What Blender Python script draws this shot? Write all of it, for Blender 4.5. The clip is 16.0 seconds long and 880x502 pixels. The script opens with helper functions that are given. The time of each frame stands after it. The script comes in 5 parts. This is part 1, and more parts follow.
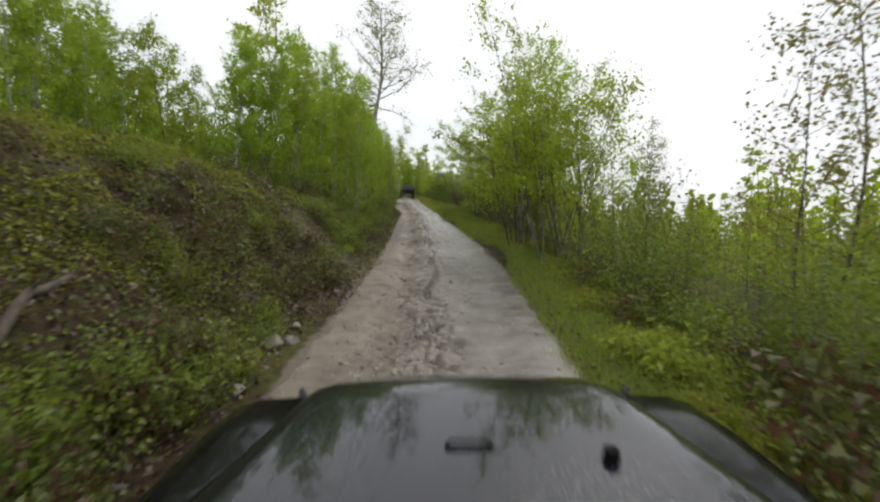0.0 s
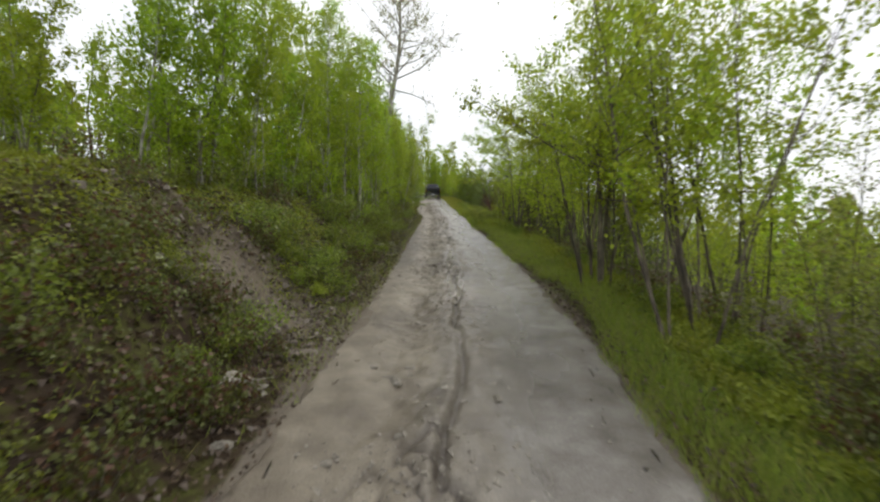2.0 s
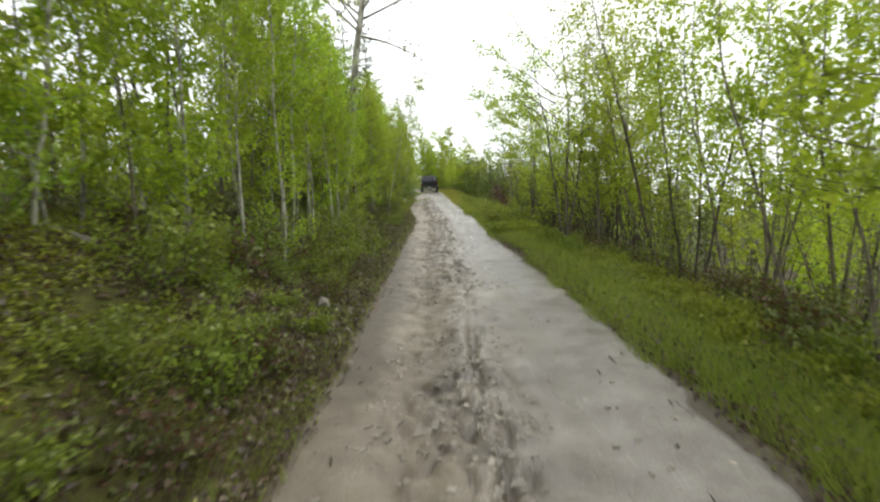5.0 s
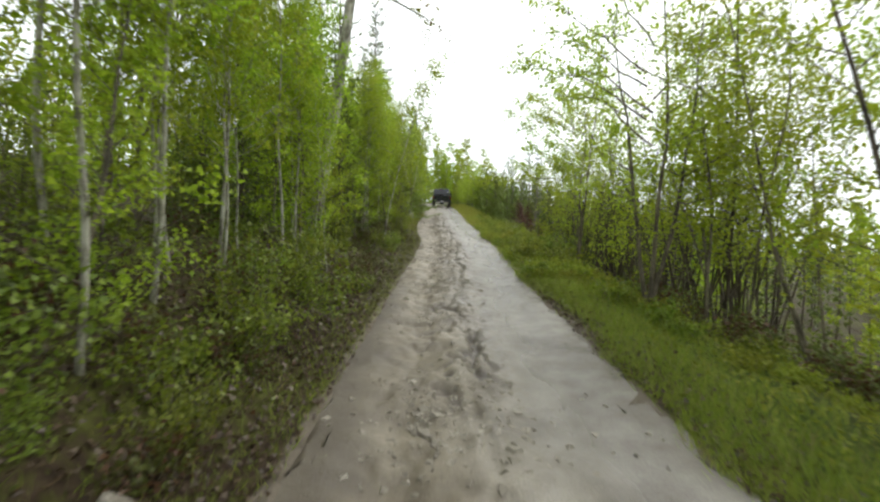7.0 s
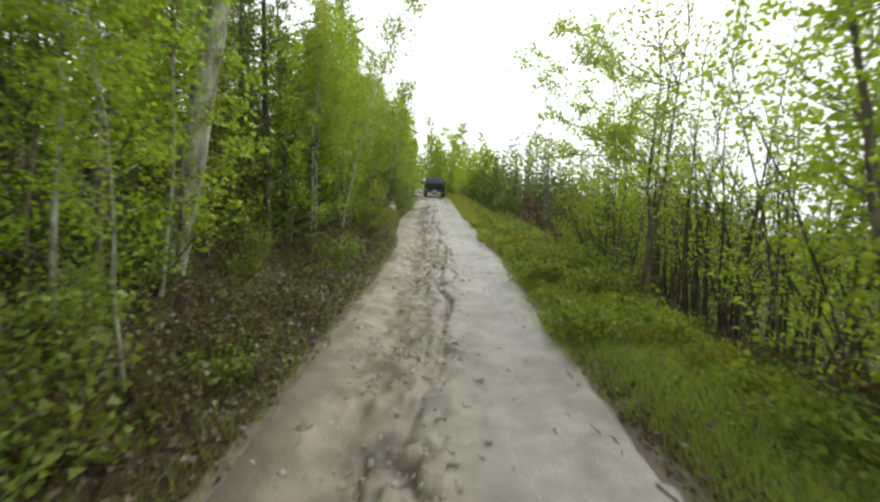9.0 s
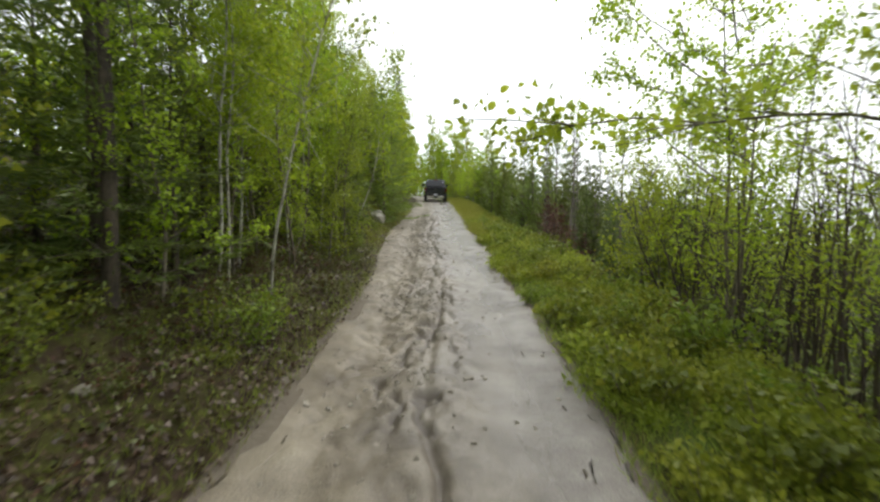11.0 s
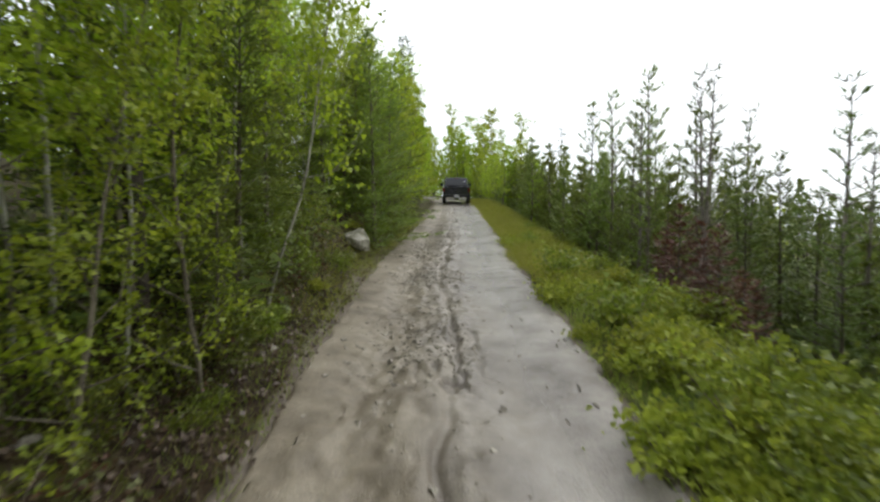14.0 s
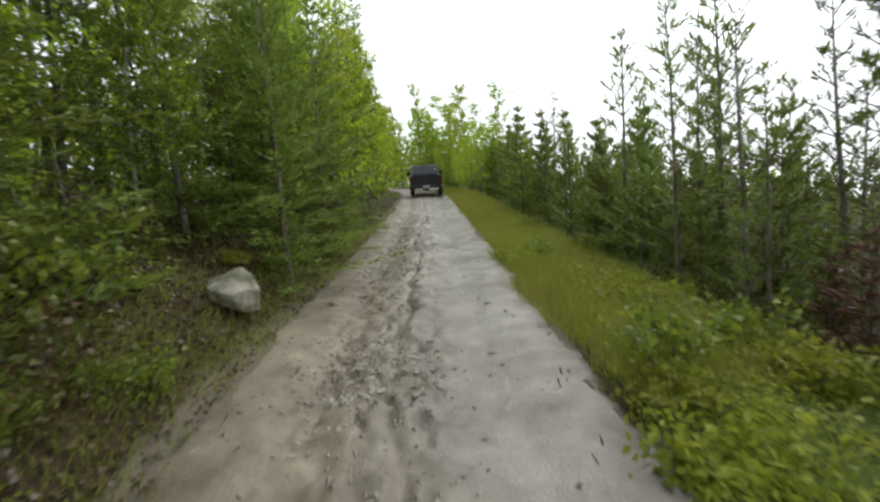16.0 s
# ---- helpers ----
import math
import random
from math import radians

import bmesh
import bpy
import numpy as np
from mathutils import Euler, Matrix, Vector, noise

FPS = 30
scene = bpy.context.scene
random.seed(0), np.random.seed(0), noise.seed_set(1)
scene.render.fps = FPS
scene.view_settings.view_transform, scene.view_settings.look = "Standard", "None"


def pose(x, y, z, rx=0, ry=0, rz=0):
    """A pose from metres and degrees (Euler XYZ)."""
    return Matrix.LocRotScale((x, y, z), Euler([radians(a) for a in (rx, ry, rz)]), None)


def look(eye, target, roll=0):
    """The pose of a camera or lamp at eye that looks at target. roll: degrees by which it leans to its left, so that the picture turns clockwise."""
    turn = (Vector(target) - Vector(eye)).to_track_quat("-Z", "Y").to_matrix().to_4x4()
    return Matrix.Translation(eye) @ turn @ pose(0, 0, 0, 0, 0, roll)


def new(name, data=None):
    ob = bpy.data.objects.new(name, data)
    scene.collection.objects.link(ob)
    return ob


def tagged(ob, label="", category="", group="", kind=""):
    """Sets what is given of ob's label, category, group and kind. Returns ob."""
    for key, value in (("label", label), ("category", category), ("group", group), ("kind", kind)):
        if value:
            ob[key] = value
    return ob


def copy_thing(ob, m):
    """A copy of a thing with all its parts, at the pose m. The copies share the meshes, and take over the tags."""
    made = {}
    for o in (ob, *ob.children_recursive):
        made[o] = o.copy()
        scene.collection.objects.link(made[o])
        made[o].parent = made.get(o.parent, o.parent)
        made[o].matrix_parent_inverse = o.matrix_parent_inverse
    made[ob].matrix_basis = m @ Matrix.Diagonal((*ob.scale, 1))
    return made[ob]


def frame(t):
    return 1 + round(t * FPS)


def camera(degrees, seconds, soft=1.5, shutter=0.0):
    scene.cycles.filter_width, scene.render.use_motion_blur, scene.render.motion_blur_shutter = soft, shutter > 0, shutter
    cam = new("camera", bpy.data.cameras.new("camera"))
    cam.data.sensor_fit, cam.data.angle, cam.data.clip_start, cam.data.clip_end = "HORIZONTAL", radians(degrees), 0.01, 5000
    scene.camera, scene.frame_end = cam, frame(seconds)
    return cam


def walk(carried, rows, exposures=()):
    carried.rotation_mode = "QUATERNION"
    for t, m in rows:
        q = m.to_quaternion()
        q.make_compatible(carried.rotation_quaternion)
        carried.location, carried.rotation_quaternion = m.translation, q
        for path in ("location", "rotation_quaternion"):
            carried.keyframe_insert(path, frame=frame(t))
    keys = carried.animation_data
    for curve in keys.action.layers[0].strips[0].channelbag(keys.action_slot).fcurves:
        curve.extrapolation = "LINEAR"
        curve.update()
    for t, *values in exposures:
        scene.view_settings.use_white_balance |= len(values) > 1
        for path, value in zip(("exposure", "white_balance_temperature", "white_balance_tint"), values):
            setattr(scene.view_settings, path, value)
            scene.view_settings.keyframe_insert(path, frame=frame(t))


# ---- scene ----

# ---------------------------------------------------------------- camera
cam = camera(89.8, 16.0, soft=2.4, shutter=0.45)
PATH = [
    (0.0, 0.150, -0.269, 1.787, 88.69, 0.43, -3.73),
    (0.5, 0.258, 0.950, 1.920, 88.35, 0.50, -3.38),
    (1.0, 0.318, 2.103, 2.102, 88.71, -1.07, -3.35),
    (1.5, 0.435, 3.184, 2.260, 89.51, 0.70, -2.17),
    (2.0, 0.388, 4.334, 2.384, 88.59, -0.26, -0.23),
    (2.5, 0.420, 5.388, 2.512, 87.12, 1.51, 2.12),
    (3.0, 0.400, 6.464, 2.637, 86.21, 2.11, 3.44),
    (3.5, 0.395, 7.460, 2.786, 86.56, 4.37, 3.84),
    (4.0, 0.365, 8.615, 2.886, 86.48, 5.63, 2.00),
    (6.3, 0.445, 13.582, 3.495, 89.73, -1.03, -2.40),
    (6.5, 0.429, 13.944, 3.529, 89.81, -2.05, -1.60),
    (7.0, 0.424, 15.008, 3.629, 89.33, -1.02, 1.07),
    (7.5, 0.293, 16.116, 3.787, 88.65, -1.82, 1.36),
    (8.0, 0.330, 17.120, 3.920, 87.75, -2.15, 0.20),
    (8.5, 0.559, 18.167, 3.996, 88.17, -2.22, 0.18),
    (8.7, 0.639, 18.602, 4.034, 87.97, -1.50, 0.40),
    (11.0, 0.798, 23.075, 4.589, 88.26, -1.04, 1.06),
    (11.5, 0.836, 24.044, 4.743, 88.72, -1.26, 1.52),
    (12.0, 0.874, 25.100, 4.848, 89.04, -1.04, 1.66),
    (12.5, 0.797, 26.208, 4.991, 88.85, -2.07, 1.86),
    (13.0, 0.767, 27.357, 5.129, 88.59, -1.02, 1.84),
    (13.5, 0.724, 28.476, 5.274, 88.33, -0.71, 2.76),
    (14.0, 0.654, 29.604, 5.395, 88.06, -0.40, 3.90),
    (14.5, 0.521, 30.708, 5.551, 88.40, -2.08, 3.93),
    (15.0, 0.642, 31.858, 5.627, 88.03, 2.48, 2.63),
    (15.5, 0.677, 32.985, 5.730, 87.03, 3.59, 0.98),
    (16.0, 0.641, 34.023, 5.877, 86.57, 3.86, 0.68),
]
walk(cam, [(r[0], pose(*r[1:])) for r in PATH], exposures=[
    (0.0, -0.42, 6500, 10), (2.0, -0.26, 6500, 10), (3.0, 0.04, 6500, 9), (4.0, 0.28, 6500, 9), (6.5, 0.08, 6500, 7), (7.5, 0.2, 6500, 5), (8.5, 0.24, 6500, 4),
    (11.0, 0.06, 6500, 8), (12.5, 0.02, 6450, 9), (14.0, -0.1, 6350, 8), (16.0, -0.08, 6350, 7)])

# ---------------------------------------------------------------- light: overcast sky
SUN_UP, SUN_ROUND = radians(52), radians(35)
world = bpy.data.worlds.new("world")
scene.world = world
world.use_nodes = True
wn, wl = world.node_tree.nodes, world.node_tree.links
wn.clear()
w_out = wn.new("ShaderNodeOutputWorld")
w_bg = wn.new("ShaderNodeBackground")
w_sky = wn.new("ShaderNodeTexSky")
w_sky.sky_type = "NISHITA"
w_sky.sun_disc = False
w_sky.sun_elevation, w_sky.sun_rotation = SUN_UP, SUN_ROUND
w_sky.air_density, w_sky.dust_density, w_sky.ozone_density = 1.0, 6.0, 1.0
w_noise = wn.new("ShaderNodeTexNoise")
w_noise.inputs["Scale"].default_value = 2.2
w_noise.inputs["Detail"].default_value = 5
w_ramp = wn.new("ShaderNodeValToRGB")
w_ramp.color_ramp.elements[0].position, w_ramp.color_ramp.elements[0].color = 0.3, (8.6, 8.9, 9.3, 1)
w_ramp.color_ramp.elements[1].position, w_ramp.color_ramp.elements[1].color = 0.7, (10.5, 10.6, 10.7, 1)
w_mix = wn.new("ShaderNodeMixRGB")
w_mix.inputs[0].default_value = 0.88
wl.new(w_noise.outputs["Fac"], w_ramp.inputs[0])
wl.new(w_sky.outputs[0], w_mix.inputs[1])
wl.new(w_ramp.outputs[0], w_mix.inputs[2])
wl.new(w_mix.outputs[0], w_bg.inputs[0])
w_bg.inputs[1].default_value = 0.155
wl.new(w_bg.outputs[0], w_out.inputs[0])

sun_data = bpy.data.lights.new("sun", "SUN")
sun_data.energy, sun_data.angle, sun_data.color = 1.3, radians(25), (1.0, 0.96, 0.9)
sun = new("sun", sun_data)
sun.matrix_world = look((20, 30, 40), (20 - math.sin(SUN_ROUND) * math.cos(SUN_UP), 30 - math.cos(SUN_ROUND) * math.cos(SUN_UP), 40 - math.sin(SUN_UP)))


# ---------------------------------------------------------------- materials
def base_mat(name):
    m = bpy.data.materials.new(name)
    m.use_nodes = True
    n, l = m.node_tree.nodes, m.node_tree.links
    return m, n, l, n["Principled BSDF"]


def ramp(n, stops):
    r = n.new("ShaderNodeValToRGB")
    e = r.color_ramp.elements
    while len(e) < len(stops):
        e.new(0.5)
    for k, (p, c) in enumerate(stops):
        e[k].position, e[k].color = p, (*c, 1)
    return r


def leaf_mat(name, dark, mid, light, through_light=0.45, rough=0.5, brown=None, brown_share=0.0):
    """Leaf: colour differs leaf by leaf and tree by tree; part of the light passes through."""
    m, n, l, b = base_mat(name)
    geo, info = n.new("ShaderNodeNewGeometry"), n.new("ShaderNodeObjectInfo")
    tex = n.new("ShaderNodeTexNoise")
    tex.inputs["Scale"].default_value = 1.3
    co = n.new("ShaderNodeTexCoord")
    l.new(co.outputs["Object"], tex.inputs["Vector"])
    mixv = n.new("ShaderNodeMath")
    mixv.operation = "MULTIPLY_ADD"
    mixv.inputs[1].default_value = 0.55
    l.new(geo.outputs["Random Per Island"], mixv.inputs[0])
    add = n.new("ShaderNodeMath")
    add.operation = "MULTIPLY_ADD"
    add.inputs[1].default_value = 0.5
    add.inputs[2].default_value = -0.1
    l.new(tex.outputs["Fac"], add.inputs[0])
    l.new(add.outputs[0], mixv.inputs[2])
    r = ramp(n, [(0.05, dark), (0.45, mid), (0.9, light)])
    l.new(mixv.outputs[0], r.inputs[0])
    hsv = n.new("ShaderNodeHueSaturation")
    hue = n.new("ShaderNodeMapRange")
    hue.inputs[3].default_value, hue.inputs[4].default_value = 0.485, 0.515
    val = n.new("ShaderNodeMapRange")
    val.inputs[3].default_value, val.inputs[4].default_value = 0.8, 1.2
    l.new(info.outputs["Random"], hue.inputs[0])
    l.new(info.outputs["Random"], val.inputs[0])
    l.new(hue.outputs[0], hsv.inputs["Hue"])
    l.new(val.outputs[0], hsv.inputs["Value"])
    l.new(r.outputs[0], hsv.inputs["Color"])
    col = hsv.outputs[0]
    if brown:
        gt = n.new("ShaderNodeMath")
        gt.operation = "LESS_THAN"
        gt.inputs[1].default_value = brown_share
        l.new(geo.outputs["Random Per Island"], gt.inputs[0])
        mx = n.new("ShaderNodeMixRGB")
        mx.inputs[2].default_value = (*brown, 1)
        l.new(gt.outputs[0], mx.inputs[0])
        l.new(col, mx.inputs[1])
        col = mx.outputs[0]
    l.new(col, b.inputs["Base Color"])
    b.inputs["Roughness"].default_value = rough
    tr = n.new("ShaderNodeBsdfTranslucent")
    l.new(col, tr.inputs["Color"])
    mix = n.new("ShaderNodeMixShader")
    mix.inputs[0].default_value = through_light
    l.new(b.outputs[0], mix.inputs[1])
    l.new(tr.outputs[0], mix.inputs[2])
    l.new(mix.outputs[0], n["Material Output"].inputs["Surface"])
    return m


def bark_mat(name, light, dark, scale=9.0, contrast=(0.42, 0.62), stretch=(1, 1, 0.35)):
    m, n, l, b = base_mat(name)
    co = n.new("ShaderNodeTexCoord")
    mp = n.new("ShaderNodeMapping")
    mp.inputs["Scale"].default_value = stretch
    t1, t2 = n.new("ShaderNodeTexNoise"), n.new("ShaderNodeTexNoise")
    t1.inputs["Scale"].default_value, t1.inputs["Detail"].default_value = scale, 6
    t2.inputs["Scale"].default_value, t2.inputs["Detail"].default_value = scale * 7, 4
    l.new(co.outputs["Object"], mp.inputs[0])
    l.new(mp.outputs[0], t1.inputs["Vector"])
    l.new(mp.outputs[0], t2.inputs["Vector"])
    mx = n.new("ShaderNodeMath")
    mx.operation = "MULTIPLY_ADD"
    mx.inputs[1].default_value = 0.3
    l.new(t2.outputs["Fac"], mx.inputs[0])
    sub = n.new("ShaderNodeMath")
    sub.operation = "MULTIPLY"
    sub.inputs[1].default_value = 0.75
    l.new(t1.outputs["Fac"], sub.inputs[0])
    l.new(sub.outputs[0], mx.inputs[2])
    r = ramp(n, [(contrast[0], dark), (contrast[1], light)])
    l.new(mx.outputs[0], r.inputs[0])
    l.new(r.outputs[0], b.inputs["Base Color"])
    b.inputs["Roughness"].default_value = 0.8
    bump = n.new("ShaderNodeBump")
    bump.inputs["Strength"].default_value, bump.inputs["Distance"].default_value = 0.5, 0.01
    l.new(t2.outputs["Fac"], bump.inputs["Height"])
    l.new(bump.outputs[0], b.inputs["Normal"])
    return m


def soil_mat(name, stops, scale_big=0.6, scale_small=9.0, rough=0.85, bump_d=0.04):
    m, n, l, b = base_mat(name)
    co = n.new("ShaderNodeTexCoord")
    big, small, fine = (n.new("ShaderNodeTexNoise") for _ in range(3))
    for t, s, d in ((big, scale_big, 6), (small, scale_small, 8), (fine, 70.0, 4)):
        t.inputs["Scale"].default_value, t.inputs["Detail"].default_value = s, d
        l.new(co.outputs["Object"], t.inputs["Vector"])
    a = n.new("ShaderNodeMath")
    a.operation = "MULTIPLY_ADD"
    a.inputs[1].default_value = 0.5
    l.new(small.outputs["Fac"], a.inputs[0])
    h = n.new("ShaderNodeMath")
    h.operation = "MULTIPLY"
    h.inputs[1].default_value = 0.5
    l.new(big.outputs["Fac"], h.inputs[0])
    l.new(h.outputs[0], a.inputs[2])
    r = ramp(n, stops)
    l.new(a.outputs[0], r.inputs[0])
    grain = n.new("ShaderNodeMixRGB")
    grain.blend_type = "OVERLAY"
    grain.inputs[0].default_value = 0.5
    l.new(r.outputs[0], grain.inputs[1])
    l.new(fine.outputs["Fac"], grain.inputs[2])
    l.new(grain.outputs[0], b.inputs["Base Color"])
    b.inputs["Roughness"].default_value = rough
    bump = n.new("ShaderNodeBump")
    bump.inputs["Strength"].default_value, bump.inputs["Distance"].default_value = 0.8, bump_d
    add = n.new("ShaderNodeMath")
    l.new(small.outputs["Fac"], add.inputs[0])
    mul = n.new("ShaderNodeMath")
    mul.operation = "MULTIPLY"
    mul.inputs[1].default_value = 0.3
    l.new(fine.outputs["Fac"], mul.inputs[0])
    l.new(mul.outputs[0], add.inputs[1])
    l.new(add.outputs[0], bump.inputs["Height"])
    l.new(bump.outputs[0], b.inputs["Normal"])
    return m


def plain_mat(name, color, rough=0.5, metal=0.0, coat=0.0, vary=0.25, scale=14.0):
    m, n, l, b = base_mat(name)
    co, t = n.new("ShaderNodeTexCoord"), n.new("ShaderNodeTexNoise")
    t.inputs["Scale"].default_value, t.inputs["Detail"].default_value = scale, 6
    l.new(co.outputs["Object"], t.inputs["Vector"])
    r = ramp(n, [(0.3, tuple(c * (1 - vary) for c in color)), (0.7, tuple(min(1, c * (1 + vary)) for c in color))])
    l.new(t.outputs["Fac"], r.inputs[0])
    l.new(r.outputs[0], b.inputs["Base Color"])
    b.inputs["Roughness"].default_value, b.inputs["Metallic"].default_value = rough, metal
    b.inputs["Coat Weight"].default_value = coat
    b.inputs["Coat Roughness"].default_value = 0.08
    return m


LEAF_ASPEN = leaf_mat("leaf_aspen", (0.175, 0.265, 0.015), (0.34, 0.455, 0.028), (0.51, 0.585, 0.065), 0.58)
LEAF_BIRCH = leaf_mat("leaf_birch", (0.20, 0.275, 0.016), (0.37, 0.46, 0.03), (0.53, 0.59, 0.07), 0.6)
LEAF_OLIVE = leaf_mat("leaf_olive", (0.15, 0.205, 0.015), (0.29, 0.35, 0.025), (0.44, 0.475, 0.055), 0.55)
LEAF_OLD = leaf_mat("leaf_old_aspen", (0.16, 0.17, 0.03), (0.28, 0.30, 0.055), (0.42, 0.43, 0.11), 0.5, brown=(0.24, 0.17, 0.07), brown_share=0.2)
LEAF_SHRUB = leaf_mat("leaf_shrub", (0.09, 0.13, 0.016), (0.19, 0.245, 0.026), (0.32, 0.37, 0.05), 0.45)
LEAF_BROWN = leaf_mat("leaf_brown_shrub", (0.055, 0.066, 0.016), (0.11, 0.13, 0.027), (0.21, 0.225, 0.05), 0.33, brown=(0.11, 0.055, 0.027), brown_share=0.35)
LEAF_HERB = leaf_mat("leaf_herb", (0.15, 0.185, 0.02), (0.29, 0.33, 0.034), (0.45, 0.47, 0.08), 0.5)
NEEDLE = leaf_mat("needle_green", (0.065, 0.10, 0.018), (0.13, 0.18, 0.032), (0.22, 0.27, 0.055), 0.35)
NEEDLE_YOUNG = leaf_mat("needle_young", (0.10, 0.145, 0.025), (0.19, 0.245, 0.042), (0.30, 0.345, 0.07), 0.4)
NEEDLE_RED = leaf_mat("needle_red", (0.075, 0.031, 0.016), (0.14, 0.058, 0.029), (0.22, 0.095, 0.047), 0.25)
GRASS = leaf_mat("grass_blade", (0.13, 0.175, 0.018), (0.25, 0.315, 0.035), (0.39, 0.42, 0.08), 0.45, brown=(0.30, 0.25, 0.10), brown_share=0.14)
GRASS_YELLOW = leaf_mat("grass_blade_yellow", (0.16, 0.18, 0.018), (0.29, 0.32, 0.035), (0.44, 0.43, 0.08), 0.45, brown=(0.34, 0.28, 0.10), brown_share=0.16)
LITTER = leaf_mat("leaf_litter", (0.036, 0.023, 0.013), (0.076, 0.049, 0.027), (0.15, 0.105, 0.06), 0.1)
BARK_ASPEN = bark_mat("bark_aspen", (0.46, 0.44, 0.36), (0.10, 0.09, 0.06))
BARK_GREY = bark_mat("bark_grey", (0.20, 0.17, 0.12), (0.055, 0.045, 0.03))
BARK_DARK = bark_mat("bark_dark", (0.11, 0.085, 0.06), (0.035, 0.028, 0.02))
BARK_DEAD = bark_mat("bark_dead", (0.24, 0.21, 0.18), (0.09, 0.075, 0.06))
SOIL = soil_mat("forest_soil", [(0.36, (0.017, 0.011, 0.007)), (0.46, (0.044, 0.030, 0.018)), (0.53, (0.048, 0.046, 0.013)), (0.64, (0.075, 0.080, 0.017))])
ROAD_DIRT = soil_mat("road_dirt", [(0.32, (0.085, 0.070, 0.054)), (0.48, (0.165, 0.143, 0.118)), (0.66, (0.27, 0.243, 0.208))], 0.7, 3.2, 0.5, 0.035)
ROAD_DARK = (0.050, 0.038, 0.028, 1)
SCREE = soil_mat("muddy_stone", [(0.3, (0.075, 0.058, 0.042)), (0.5, (0.15, 0.122, 0.092)), (0.7, (0.28, 0.245, 0.195))], 1.5, 8.0, 0.7, 0.02)
STONE = soil_mat("stone", [(0.3, (0.12, 0.10, 0.08)), (0.5, (0.24, 0.215, 0.175)), (0.7, (0.40, 0.37, 0.31))], 1.5, 8.0, 0.75, 0.02)
MOSSY = soil_mat("mossy_stone", [(0.34, (0.05, 0.06, 0.022)), (0.47, (0.20, 0.19, 0.13)), (0.6, (0.36, 0.34, 0.28)), (0.74, (0.46, 0.43, 0.36))], 2.4, 9.0, 0.85, 0.03)

# pale earth washed out of the bank, and a moss cushion on its top
_n, _l = SOIL.node_tree.nodes, SOIL.node_tree.links
_b = _n["Principled BSDF"]
_old = _b.inputs["Base Color"].links[0].from_socket
_co, _nz, _mp = _n.new("ShaderNodeTexCoord"), _n.new("ShaderNodeTexNoise"), _n.new("ShaderNodeMapping")
_mp.vector_type = "POINT"
_mp.inputs["Location"].default_value = (1.66, -8.9, -0.9)
_mp.inputs["Scale"].default_value = (0.83, 0.88, 0.5)
_nz.inputs["Scale"].default_value, _nz.inputs["Detail"].default_value = 1.6, 6
_len = _n.new("ShaderNodeVectorMath")
_len.operation = "LENGTH"
_l.new(_co.outputs["Object"], _mp.inputs[0])
_l.new(_mp.outputs[0], _len.inputs[0])
_l.new(_co.outputs["Object"], _nz.inputs["Vector"])
_sum = _n.new("ShaderNodeMath")
_sum.operation = "MULTIPLY_ADD"
_sum.inputs[1].default_value = 1.6
_l.new(_nz.outputs["Fac"], _sum.inputs[0])
_l.new(_len.outputs["Value"], _sum.inputs[2])
_mr = _n.new("ShaderNodeMapRange")
_mr.inputs[1].default_value, _mr.inputs[2].default_value, _mr.inputs[3].default_value, _mr.inputs[4].default_value = 1.35, 1.75, 0.85, 0.0
_l.new(_sum.outputs[0], _mr.inputs[0])
_mix = _n.new("ShaderNodeMixRGB")
_mix.inputs[2].default_value = (0.15, 0.122, 0.092, 1)
_l.new(_mr.outputs[0], _mix.inputs[0])
_l.new(_old, _mix.inputs[1])
_l.new(_mix.outputs[0], _b.inputs["Base Color"])

_mm, _ml = _n.new("ShaderNodeMapping"), _n.new("ShaderNodeVectorMath")
_ml.operation = "LENGTH"
_mm.inputs["Location"].default_value = (2.9, -1.36, 0.0)
_mm.inputs["Scale"].default_value = (0.55, 0.16, 0.0)
_l.new(_co.outputs["Object"], _mm.inputs[0])
_l.new(_mm.outputs[0], _ml.inputs[0])
_ms = _n.new("ShaderNodeMath")
_ms.operation = "MULTIPLY_ADD"
_ms.inputs[1].default_value = 1.2
_l.new(_nz.outputs["Fac"], _ms.inputs[0])
_l.new(_ml.outputs["Value"], _ms.inputs[2])
_mo = _n.new("ShaderNodeMapRange")
_mo.inputs[1].default_value, _mo.inputs[2].default_value, _mo.inputs[3].default_value, _mo.inputs[4].default_value = 1.35, 1.75, 0.9, 0.0
_l.new(_ms.outputs[0], _mo.inputs[0])
_mg = _n.new("ShaderNodeMixRGB")
_mg.inputs[2].default_value = (0.15, 0.17, 0.018, 1)
_l.new(_mo.outputs[0], _mg.inputs[0])
_l.new(_mix.outputs[0], _mg.inputs[1])
_l.new(_mg.outputs[0], _b.inputs["Base Color"])

_ta = _n.new("ShaderNodeAttribute")
_ta.attribute_name = "turf"
_tx = _n.new("ShaderNodeMixRGB")
_tx.inputs[2].default_value = (0.060, 0.085, 0.014, 1)
_l.new(_ta.outputs["Fac"], _tx.inputs[0])
_l.new(_mg.outputs[0], _tx.inputs[1])
_at, _sp = _n.new("ShaderNodeAttribute"), _n.new("ShaderNodeMapRange")
_at.attribute_name = "spill"
_fn = _n.new("ShaderNodeTexNoise")
_fn.inputs["Scale"].default_value, _fn.inputs["Detail"].default_value = 5.0, 6
_l.new(_co.outputs["Object"], _fn.inputs["Vector"])
_ad = _n.new("ShaderNodeMath")
